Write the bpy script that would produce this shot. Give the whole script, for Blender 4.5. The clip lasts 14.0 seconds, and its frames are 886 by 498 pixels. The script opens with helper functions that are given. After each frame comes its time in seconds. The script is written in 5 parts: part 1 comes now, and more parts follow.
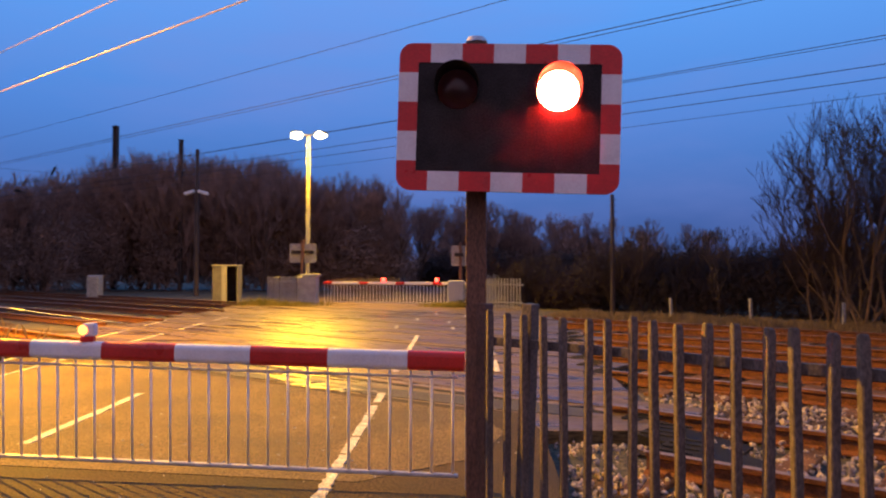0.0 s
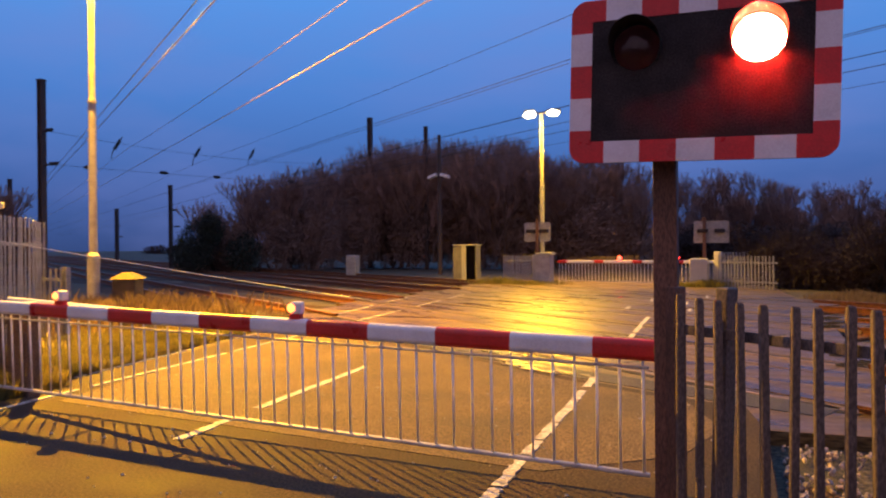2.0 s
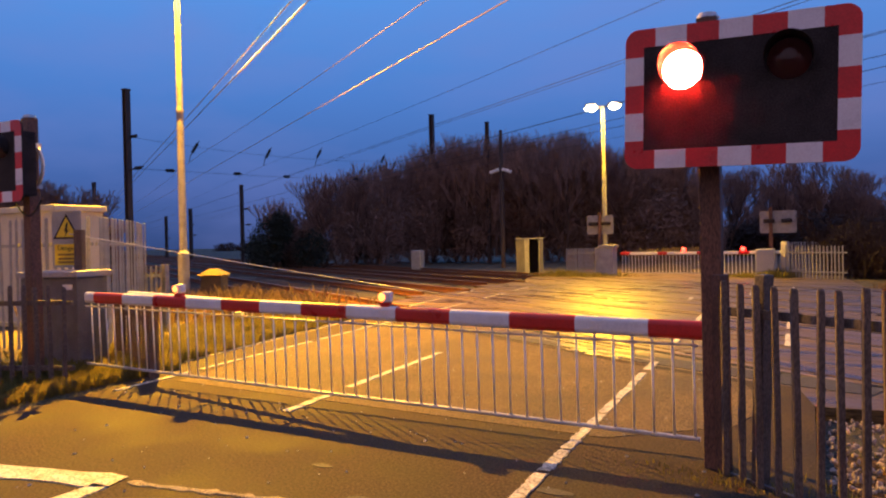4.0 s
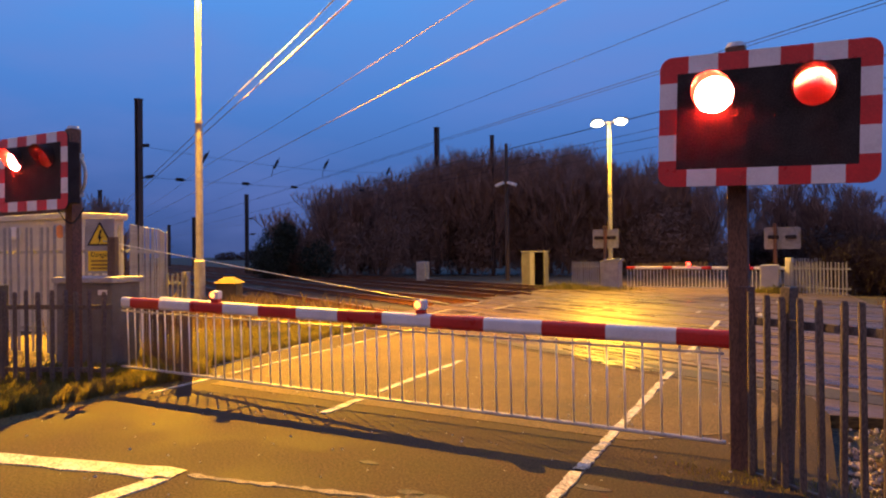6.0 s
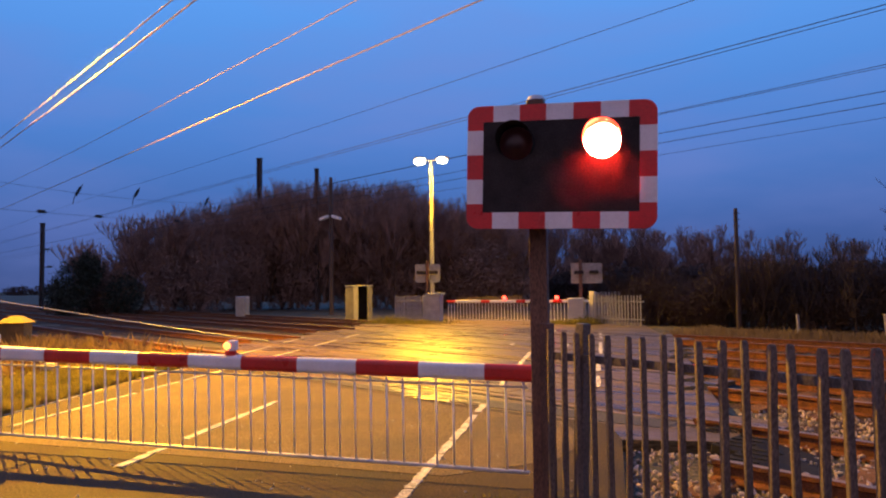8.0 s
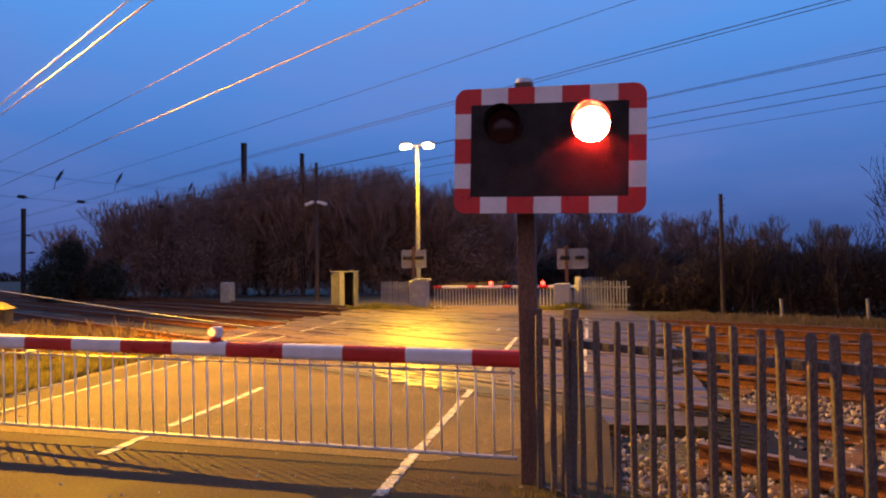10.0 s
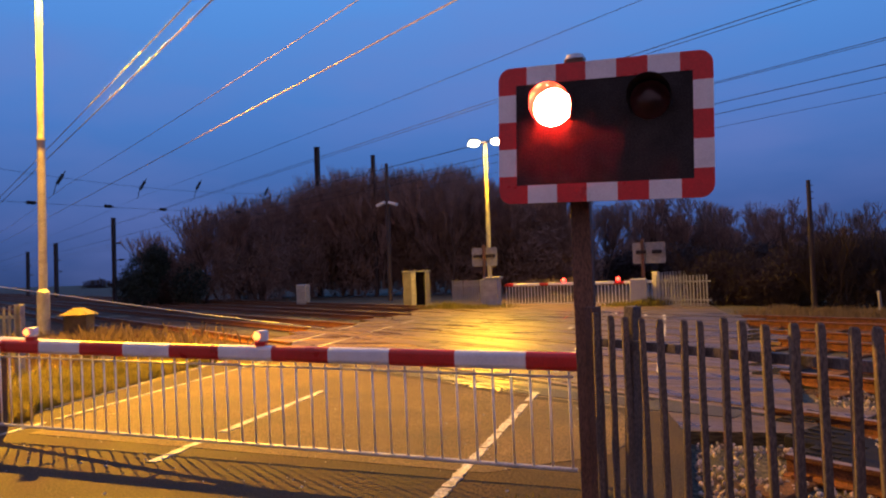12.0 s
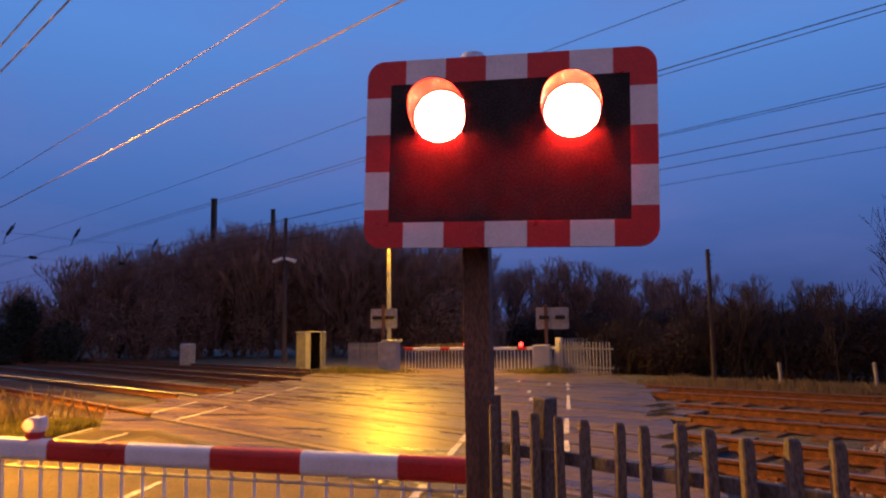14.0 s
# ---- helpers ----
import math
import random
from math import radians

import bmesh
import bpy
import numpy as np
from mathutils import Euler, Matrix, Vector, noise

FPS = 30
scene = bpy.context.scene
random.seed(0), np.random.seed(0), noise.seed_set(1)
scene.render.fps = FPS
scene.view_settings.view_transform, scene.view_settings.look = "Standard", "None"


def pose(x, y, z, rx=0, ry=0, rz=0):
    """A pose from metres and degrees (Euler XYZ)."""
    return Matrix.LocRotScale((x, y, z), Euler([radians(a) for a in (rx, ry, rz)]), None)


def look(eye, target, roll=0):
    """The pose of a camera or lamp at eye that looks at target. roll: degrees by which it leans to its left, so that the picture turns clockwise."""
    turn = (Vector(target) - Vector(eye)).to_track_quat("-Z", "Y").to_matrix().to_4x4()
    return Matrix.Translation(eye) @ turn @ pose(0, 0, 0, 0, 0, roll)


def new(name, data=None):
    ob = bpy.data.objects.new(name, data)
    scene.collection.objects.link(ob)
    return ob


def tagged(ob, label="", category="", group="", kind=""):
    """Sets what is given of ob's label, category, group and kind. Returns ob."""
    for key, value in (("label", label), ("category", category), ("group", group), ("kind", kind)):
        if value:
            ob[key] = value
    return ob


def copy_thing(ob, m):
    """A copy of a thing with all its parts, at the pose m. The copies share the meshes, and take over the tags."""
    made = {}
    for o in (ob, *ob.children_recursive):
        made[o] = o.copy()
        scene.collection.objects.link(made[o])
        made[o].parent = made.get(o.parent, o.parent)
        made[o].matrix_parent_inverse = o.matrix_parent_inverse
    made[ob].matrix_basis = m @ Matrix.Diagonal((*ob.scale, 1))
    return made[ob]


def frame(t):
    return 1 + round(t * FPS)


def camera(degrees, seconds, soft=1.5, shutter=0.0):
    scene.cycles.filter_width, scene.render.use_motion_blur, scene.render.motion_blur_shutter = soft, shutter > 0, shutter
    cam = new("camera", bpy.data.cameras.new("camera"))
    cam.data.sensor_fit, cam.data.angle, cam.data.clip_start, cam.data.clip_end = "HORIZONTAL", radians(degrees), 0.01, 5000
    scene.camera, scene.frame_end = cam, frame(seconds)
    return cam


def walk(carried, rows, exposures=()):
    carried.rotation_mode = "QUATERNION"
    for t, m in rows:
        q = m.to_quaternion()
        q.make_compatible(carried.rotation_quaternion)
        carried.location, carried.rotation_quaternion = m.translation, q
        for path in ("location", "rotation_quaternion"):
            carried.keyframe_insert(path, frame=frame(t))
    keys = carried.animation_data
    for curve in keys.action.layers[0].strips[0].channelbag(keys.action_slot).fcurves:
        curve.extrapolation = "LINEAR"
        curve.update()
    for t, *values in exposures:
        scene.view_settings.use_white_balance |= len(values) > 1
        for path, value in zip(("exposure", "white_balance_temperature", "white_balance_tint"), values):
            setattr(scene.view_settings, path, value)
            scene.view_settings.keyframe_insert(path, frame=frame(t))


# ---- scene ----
cam = camera(63.3, 14.0, soft=2.1, shutter=0.5)

PATH = [
    (0, (0.525, 0.079, 1.335), (0.379, 2.073, 1.39), 0.1),
    (0.5, (0.62, 0.268, 1.338), (0.35, 2.249, 1.404), 0.0),
    (1, (0.658, 0.366, 1.365), (0.223, 2.317, 1.408), -0.3),
    (1.5, (0.725, 0.397, 1.342), (0.075, 2.289, 1.355), -0.5),
    (2, (0.834, 0.37, 1.346), (0.037, 2.205, 1.343), -0.5),
    (2.5, (0.884, 0.284, 1.355), (0.057, 2.105, 1.355), -0.6),
    (3, (0.926, 0.094, 1.361), (0.083, 1.908, 1.354), -1.0),
    (3.5, (0.986, -0.084, 1.364), (0.107, 1.713, 1.354), -1.3),
    (4, (1.034, -0.274, 1.359), (0.084, 1.485, 1.342), -1.3),
    (6.5, (0.914, -0.668, 1.354), (-0.025, 1.097, 1.383), -0.2),
    (7, (0.958, -0.638, 1.375), (0.191, 1.208, 1.436), -0.3),
    (7.5, (0.996, -0.625, 1.388), (0.398, 1.282, 1.483), -0.5),
    (8, (1.0, -0.619, 1.39), (0.5, 1.314, 1.494), -0.7),
    (10.5, (0.977, -0.568, 1.386), (0.514, 1.376, 1.446), -0.8),
    (11, (1.011, -0.555, 1.369), (0.493, 1.376, 1.446), -1.0),
    (11.5, (1.068, -0.388, 1.372), (0.434, 1.507, 1.45), -0.9),
    (12, (1.062, -0.177, 1.374), (0.398, 1.709, 1.439), -2.0),
    (12.5, (1.002, 0.072, 1.392), (0.439, 1.989, 1.498), -2.2),
    (13, (0.986, 0.407, 1.386), (0.503, 2.344, 1.513), -1.5),
    (13.5, (0.96, 0.732, 1.402), (0.513, 2.676, 1.558), -1.1),
    (14, (0.916, 1.07, 1.412), (0.51, 3.015, 1.64), -0.8),
]
walk(cam, [(t, look(eye, target, roll)) for t, eye, target, roll in PATH], exposures=[(0, 0.28, 6900, 12), (2.0, 0.12, 6900, 12), (4.0, 0.08, 6900, 13), (8.0, 0.14, 6900, 12), (11.5, 0.1, 6900, 13), (12.5, -0.25, 6900, 13), (13.2, -0.28, 7000, 18), (14.0, -0.28, 7100, 26)])

# ---- light ----
world = bpy.data.worlds.new("dusk_sky")
scene.world = world
world.use_nodes = True
wn, wl = world.node_tree.nodes, world.node_tree.links
wn.clear()
w_out = wn.new("ShaderNodeOutputWorld")
w_bg = wn.new("ShaderNodeBackground")
w_co = wn.new("ShaderNodeTexCoord")
w_sep = wn.new("ShaderNodeSeparateXYZ")
w_ramp = wn.new("ShaderNodeValToRGB")
w_map = wn.new("ShaderNodeMapping")
w_noise = wn.new("ShaderNodeTexNoise")
w_mix = wn.new("ShaderNodeMix")
w_mix.data_type = "RGBA"
w_mr = wn.new("ShaderNodeMapRange")
wl.new(w_co.outputs["Generated"], w_sep.inputs[0])
wl.new(w_sep.outputs["Z"], w_ramp.inputs[0])
cr = w_ramp.color_ramp
cr.elements[0].position, cr.elements[0].color = 0.0, (0.028, 0.058, 0.185, 1)
cr.elements[1].position, cr.elements[1].color = 0.75, (0.07, 0.25, 0.78, 1)
for p, c in ((0.07, (0.044, 0.100, 0.32, 1)), (0.20, (0.057, 0.182, 0.54, 1)), (0.38, (0.080, 0.285, 0.76, 1))):
    e = cr.elements.new(p)
    e.color = c
w_map.inputs["Scale"].default_value = (1.0, 1.6, 4.0)
wl.new(w_co.outputs["Generated"], w_map.inputs[0])
wl.new(w_map.outputs[0], w_noise.inputs["Vector"])
w_noise.inputs["Scale"].default_value = 2.2
w_noise.inputs["Detail"].default_value = 5
wl.new(w_noise.outputs[0], w_mr.inputs[0])
w_mr.inputs[1].default_value, w_mr.inputs[2].default_value = 0.45, 0.75
w_mr.inputs[3].default_value, w_mr.inputs[4].default_value = 0.0, 0.45
wl.new(w_mr.outputs[0], w_mix.inputs[0])
wl.new(w_ramp.outputs[0], w_mix.inputs[6])
w_mix.inputs[7].default_value = (0.15, 0.20, 0.52, 1)
# the western half of the sky still holds a muted mauve afterglow
w_west = wn.new("ShaderNodeMapRange")
w_west.inputs[1].default_value, w_west.inputs[2].default_value = 0.35, -0.75
w_west.inputs[3].default_value, w_west.inputs[4].default_value = 0.0, 0.85
w_glow = wn.new("ShaderNodeMix")
w_glow.data_type = "RGBA"
w_glow.inputs[7].default_value = (0.30, 0.205, 0.26, 1)
wl.new(w_sep.outputs["Y"], w_west.inputs[0])
wl.new(w_west.outputs[0], w_glow.inputs[0])
wl.new(w_mix.outputs[2], w_glow.inputs[6])
wl.new(w_glow.outputs[2], w_bg.inputs[0])
w_bg.inputs[1].default_value = 1.10
w_side = wn.new("ShaderNodeMapRange")
w_side.inputs[1].default_value, w_side.inputs[2].default_value = -0.8, 0.45
w_side.inputs[3].default_value, w_side.inputs[4].default_value = 1.30, 1.12
wl.new(w_sep.outputs["Y"], w_side.inputs[0])
wl.new(w_side.outputs[0], w_bg.inputs[1])
wl.new(w_bg.outputs[0], w_out.inputs[0])

SODIUM = (1.0, 0.475, 0.012)


def lamp(name, kind, at, watts, colour, size, target=None):
    d = bpy.data.lights.new(name, kind)
    d.energy, d.color = watts, colour
    d.shadow_soft_size = size
    o = new(name, d)
    o.matrix_world = look(at, target) if target else pose(*at)
    return o


for at, watts, colour, aim, spread in (
    ((-11.68, 11.06, 7.82), 36000, SODIUM, (-9.35, 8.95, 0.0), 152),
    ((-7.35, 27.7, 6.5), 7000, (1.0, 0.53, 0.02), (-7.0, 26.6, 0.0), 176),
    ((-6.39, 27.7, 6.5), 7000, (1.0, 0.53, 0.02), (-6.0, 26.6, 0.0), 176),
):
    o = lamp("street_lamp_light", "SPOT", at, watts, colour, 0.10, aim)
    o.data.spot_size, o.data.spot_blend = radians(spread), 1.0


# ---- materials ----
def mat(name, colour, rough=0.6, metal=0.0, vary=0.25, scale=6.0, grain=0.0, grain_scale=120.0, bump=0.0, spec=0.5, rvar=0.12, second=None, detail=6.0, stretch=(1, 1, 1), spots=0.5, turn=0.0, wave=0.0):
    """Principled material with large stains and fine grain, in object space metres."""
    m = bpy.data.materials.new(name)
    m.use_nodes = True
    n, l = m.node_tree.nodes, m.node_tree.links
    b = n["Principled BSDF"]
    b.inputs["Metallic"].default_value = metal
    b.inputs["Specular IOR Level"].default_value = spec
    co = n.new("ShaderNodeTexCoord")
    mp = n.new("ShaderNodeMapping")
    mp.inputs["Scale"].default_value = stretch
    mp.inputs["Rotation"].default_value = (0, 0, radians(turn))
    l.new(co.outputs["Object"], mp.inputs[0])
    big = n.new("ShaderNodeTexNoise")
    big.inputs["Scale"].default_value, big.inputs["Detail"].default_value = scale, detail
    fine = n.new("ShaderNodeTexNoise")
    fine.inputs["Scale"].default_value, fine.inputs["Detail"].default_value = grain_scale, 2
    l.new(mp.outputs[0], big.inputs["Vector"])
    l.new(mp.outputs[0], fine.inputs["Vector"])
    ramp = n.new("ShaderNodeValToRGB")
    dark = tuple(c * (1 - vary) for c in colour)
    light = second or tuple(min(1, c * (1 + vary)) for c in colour)
    ramp.color_ramp.elements[0].position, ramp.color_ramp.elements[0].color = spots - 0.18, (*dark, 1)
    ramp.color_ramp.elements[1].position, ramp.color_ramp.elements[1].color = spots + 0.18, (*light, 1)
    l.new(big.outputs[0], ramp.inputs[0])
    mix = n.new("ShaderNodeMix")
    mix.data_type, mix.blend_type = "RGBA", "OVERLAY"
    mix.inputs[0].default_value = grain
    l.new(ramp.outputs[0], mix.inputs[6])
    sharp = n.new("ShaderNodeMapRange")
    sharp.inputs[1].default_value, sharp.inputs[2].default_value = 0.36, 0.66
    l.new(fine.outputs[0], sharp.inputs[0])
    l.new(sharp.outputs[0], mix.inputs[7])
    l.new(mix.outputs[2], b.inputs["Base Color"])
    rr = n.new("ShaderNodeMapRange")
    rr.inputs[3].default_value, rr.inputs[4].default_value = max(0.03, rough - rvar), min(1, rough + rvar)
    rr.inputs[1].default_value, rr.inputs[2].default_value = 0.3, 0.7
    l.new(big.outputs[0], rr.inputs[0])
    l.new(rr.outputs[0], b.inputs["Roughness"])
    if bump:
        bp = n.new("ShaderNodeBump")
        bp.inputs["Strength"].default_value, bp.inputs["Distance"].default_value = bump, 0.01
        l.new(fine.outputs[0], bp.inputs["Height"])
        l.new(bp.outputs[0], b.inputs["Normal"])
        if wave:
            # shallow ruts and ridges, wave metres deep
            ru = n.new("ShaderNodeBump")
            ru.inputs["Strength"].default_value, ru.inputs["Distance"].default_value = 1.0, wave
            l.new(big.outputs[0], ru.inputs["Height"])
            l.new(ru.outputs[0], bp.inputs["Normal"])
    return m


def leafy(m, share):
    """Lets light through the blades of a grass material."""
    n, l = m.node_tree.nodes, m.node_tree.links
    p, t, x = n["Principled BSDF"], n.new("ShaderNodeBsdfTranslucent"), n.new("ShaderNodeMixShader")
    src = p.inputs["Base Color"].links[0].from_socket
    l.new(src, t.inputs[0])
    x.inputs[0].default_value = share
    l.new(p.outputs[0], x.inputs[1])
    l.new(t.outputs[0], x.inputs[2])
    l.new(x.outputs[0], n["Material Output"].inputs[0])
    return m


def glow(name, colour, strength):
    m = bpy.data.materials.new(name)
    m.use_nodes = True
    b = m.node_tree.nodes["Principled BSDF"]
    b.inputs["Base Color"].default_value = (*colour, 1)
    b.inputs["Emission Color"].default_value = (*colour, 1)
    b.inputs["Emission Strength"].default_value = strength
    return m


# lowered tone: the lamp's falloff over the foreground is partly in this colour
ASPHALT = mat("asphalt", (0.050, 0.034, 0.021), 0.85, vary=0.45, scale=1.6, grain=0.6, grain_scale=60, bump=0.5, spec=0.2, detail=12)
DECK = mat("deck_asphalt", (0.115, 0.078, 0.034), 0.42, vary=0.5, scale=1.8, grain=0.5, grain_scale=45, bump=0.2, spec=0.14, rvar=0.28, stretch=(0.16, 1.3, 1), turn=34, wave=0.022)
PANEL = mat("deck_panel_rubber", (0.105, 0.071, 0.034), 0.38, vary=0.5, scale=2.0, grain=0.5, grain_scale=50, bump=0.16, spec=0.14, rvar=0.27, stretch=(0.2, 1.4, 1), wave=0.022)
PATCH = mat("repair_asphalt", (0.040, 0.036, 0.034), 0.75, vary=0.3, scale=1.4, grain=0.6, grain_scale=80, bump=0.5)
PAINT_LINE = mat("road_paint", (0.40, 0.37, 0.31), 0.7, vary=0.5, scale=9, grain=0.5, grain_scale=60, bump=0.3, spots=0.42)
RED = mat("red_paint", (0.50, 0.022, 0.018), 0.35, vary=0.15, scale=5, grain=0.15)
WHITE = mat("white_paint", (0.74, 0.74, 0.74), 0.4, vary=0.10, scale=5, grain=0.2)
REFLECT_WHITE = mat("white_sheeting", (0.78, 0.72, 0.74), 0.35, vary=0.08, scale=6, grain=0.15)
REFLECT_RED = mat("red_sheeting", (0.62, 0.018, 0.022), 0.35, vary=0.12, scale=6, grain=0.15)
BLACK = mat("black_paint", (0.036, 0.031, 0.031), 0.8, spec=0.12, vary=0.3, scale=6, grain=0.3)
BROWN_STEEL = mat("brown_steel", (0.13, 0.060, 0.035), 0.55, vary=0.4, scale=5, grain=0.4, bump=0.3, stretch=(1, 1, 0.3))
FENCE_STEEL = mat("weathered_galvanised_steel", (0.115, 0.088, 0.072), 0.65, metal=0.1, vary=0.35, scale=8, grain=0.4, bump=0.15, stretch=(1, 1, 0.4))
PALE_STEEL = mat("pale_galvanised_steel", (0.30, 0.30, 0.30), 0.5, metal=0.2, vary=0.2, scale=7, grain=0.3)
ROD_WHITE = mat("worn_white_rod", (0.82, 0.80, 0.76), 0.45, vary=0.10, scale=9, grain=0.15)
GALV = mat("galvanised_tube", (0.50, 0.50, 0.50), 0.4, metal=0.35, vary=0.15, scale=9, grain=0.25)
WOOD = mat("weathered_timber", (0.13, 0.085, 0.06), 0.8, vary=0.4, scale=7, grain=0.6, bump=0.5, stretch=(3, 3, 0.4))
DARK_BOX = mat("dark_grey_cabinet_paint", (0.12, 0.115, 0.115), 0.55, vary=0.3, scale=4, grain=0.35)
# glossier asphalt for the strips that shape the lamp's glint
SHEEN = mat("glossy_asphalt", (0.085, 0.062, 0.031), 0.36, vary=0.6, scale=3.5, grain=0.5, grain_scale=40, bump=0.3, spec=0.34, rvar=0.2, wave=0.05)
GREY_BOX = mat("grey_cabinet_paint", (0.30, 0.31, 0.33), 0.5, vary=0.2, scale=4, grain=0.3)
CREAM = mat("cream_panel", (0.48, 0.46, 0.41), 0.6, vary=0.12, scale=1.5, grain=0.25)
CONCRETE = mat("concrete", (0.34, 0.32, 0.29), 0.85, vary=0.25, scale=4, grain=0.6, bump=0.5)
BROWNSTONE = mat("brown_sandstone", (0.08, 0.062, 0.045), 0.9, vary=0.3, scale=5, grain=0.5, bump=0.5)
YELLOW = mat("yellow_sign", (0.80, 0.58, 0.03), 0.45, vary=0.08, scale=6, grain=0.15)
RUST = mat("rusty_rail", (0.15, 0.056, 0.018), 0.75, vary=0.4, scale=9, grain=0.5, bump=0.4, spec=0.3)
RAIL_TOP = mat("worn_rail", (0.22, 0.15, 0.10), 0.52, metal=0.4, vary=0.25, scale=5)
SLEEPER = mat("stained_sleeper", (0.14, 0.068, 0.028), 0.9, vary=0.4, scale=5, grain=0.6, bump=0.5, spec=0.2)
STONE = mat("ballast_stone", (0.42, 0.34, 0.27), 0.85, vary=0.45, scale=14, grain=0.6, bump=0.6)
BALLAST = mat("ballast_bed", (0.062, 0.038, 0.022), 0.95, vary=0.55, scale=11, grain=0.9, grain_scale=28, bump=1.0, spec=0.15)
RUBBER = mat("black_rubber", (0.016, 0.015, 0.015), 0.8, vary=0.3, scale=6, grain=0.3, spec=0.2)
SOIL = mat("rough_grass_ground", (0.075, 0.070, 0.030), 0.95, vary=0.5, scale=1.2, grain=0.8, grain_scale=30, bump=1.0, second=(0.11, 0.085, 0.045))
GRASS = leafy(mat("winter_grass", (0.15, 0.15, 0.03), 0.8, vary=0.45, scale=3, grain=0.3, second=(0.24, 0.20, 0.06)), 0.5)
DRY_GRASS = leafy(mat("dry_grass", (0.20, 0.14, 0.07), 0.85, vary=0.35, scale=3, grain=0.3), 0.4)
BARK = mat("dark_bark", (0.10, 0.062, 0.046), 0.9, vary=0.35, scale=4, grain=0.4)
PALE_BARK = mat("pale_bark", (0.10, 0.065, 0.042), 0.9, vary=0.4, scale=4, grain=0.5, stretch=(1, 1, 0.2))
# twigs out of the lamps' reach: their shade is put into the colour
DARK_TWIG = mat("shaded_twigs", (0.040, 0.024, 0.017), 0.95, vary=0.35, scale=1.5)
# raised tone stands in for glare and lamp spill on the trees
TWIG = mat("winter_twigs", (0.25, 0.155, 0.125), 0.95, vary=0.35, scale=1.5)
CABLE = mat("black_cable", (0.018, 0.018, 0.022), 0.6, vary=0.2)
COPPER = mat("weathered_copper_wire", (0.55, 0.44, 0.36), 0.52, metal=1.0, vary=0.2, rvar=0.05)
MAST = mat("dark_mast_steel", (0.055, 0.036, 0.030), 0.75, vary=0.3, scale=3, grain=0.3)
LAMP_GLOW = glow("sodium_lamp_glow", (1.0, 0.66, 0.22), 70)
RED_GLOW = glow("red_signal_glow", (1.0, 0.050, 0.022), 90000)
ARM_GLOW = glow("arm_lamp_glow", (1.0, 0.22, 0.05), 5)
FAR_RED_GLOW = glow("far_red_glow", (1.0, 0.03, 0.02), 14)
FAINT_GLOW = glow("distant_window_glow", (1.0, 0.75, 0.45), 3)
LENS = bpy.data.materials.new("red_lens")
LENS.use_nodes = True
ln, ll = LENS.node_tree.nodes, LENS.node_tree.links
l_tr, l_gl, l_mx = ln.new("ShaderNodeBsdfTranslucent"), ln.new("ShaderNodeBsdfGlossy"), ln.new("ShaderNodeMixShader")
l_tr.inputs[0].default_value = (0.45, 0.26, 0.28, 1)
l_gl.inputs["Roughness"].default_value = 0.15
l_mx.inputs[0].default_value = 0.04
ll.new(l_tr.outputs[0], l_mx.inputs[1])
ll.new(l_gl.outputs[0], l_mx.inputs[2])
ll.new(l_mx.outputs[0], ln["Material Output"].inputs[0])


# ---- mesh helpers ----
def mesh_of(name, bm, material, smooth=False):
    me = bpy.data.meshes.new(name)
    bm.to_mesh(me)
    bm.free()
    me.materials.append(material)
    if smooth:
        for p in me.polygons:
            p.use_smooth = True
    return me


def part(name, bm, material, parent, label="", smooth=False):
    o = new(name, mesh_of(name, bm, material, smooth))
    o.parent = parent
    if label:
        o["label"] = label
    return o


def root(name, at, label, category, group="", kind="", turn=0):
    o = new(name)
    o.matrix_world = pose(*at, 0, 0, turn)
    return tagged(o, label, category, group, kind)


def box(bm, x0, x1, y0, y1, z0, z1, bevel=0.0, m=None):
    """An axis-aligned block, its edges rounded by bevel."""
    r = bmesh.ops.create_cube(bm, size=1)
    vs = r["verts"]
    for v in vs:
        v.co = Vector(((x0 + x1) / 2 + v.co.x * (x1 - x0), (y0 + y1) / 2 + v.co.y * (y1 - y0), (z0 + z1) / 2 + v.co.z * (z1 - z0)))
    if bevel:
        es = list({e for v in vs for e in v.link_edges})
        r = bmesh.ops.bevel(bm, geom=es, offset=bevel, segments=2, affect="EDGES", profile=0.6)
        vs = list({v for f in r["faces"] for v in f.verts} | {v for v in vs if v.is_valid})
    if m:
        bmesh.ops.transform(bm, matrix=m, verts=vs)
    return vs


def tube(bm, a, b, r0, r1=None, sides=10, caps=True):
    """A round bar from a to b, tapering from r0 to r1."""
    a, b = Vector(a), Vector(b)
    d = b - a
    q = d.to_track_quat("Z", "Y").to_matrix().to_4x4()
    bmesh.ops.create_cone(bm, cap_ends=caps, segments=sides, radius1=r0, radius2=r0 if r1 is None else r1, depth=d.length, matrix=Matrix.Translation((a + b) / 2) @ q)


def strand(bm, pts, rad, sides=5):
    """One unbroken thin wire through pts."""
    rings = []
    for k, p in enumerate(pts):
        d = (pts[min(k + 1, len(pts) - 1)] - pts[max(k - 1, 0)]).normalized()
        u = d.cross(Vector((0, 0, 1))).normalized()
        w = u.cross(d)
        rings.append([bm.verts.new(p + u * rad * math.cos(math.tau * i / sides) + w * rad * math.sin(math.tau * i / sides)) for i in range(sides)])
    for a, c in zip(rings, rings[1:]):
        for i in range(sides):
            bm.faces.new((a[i], a[(i + 1) % sides], c[(i + 1) % sides], c[i]))


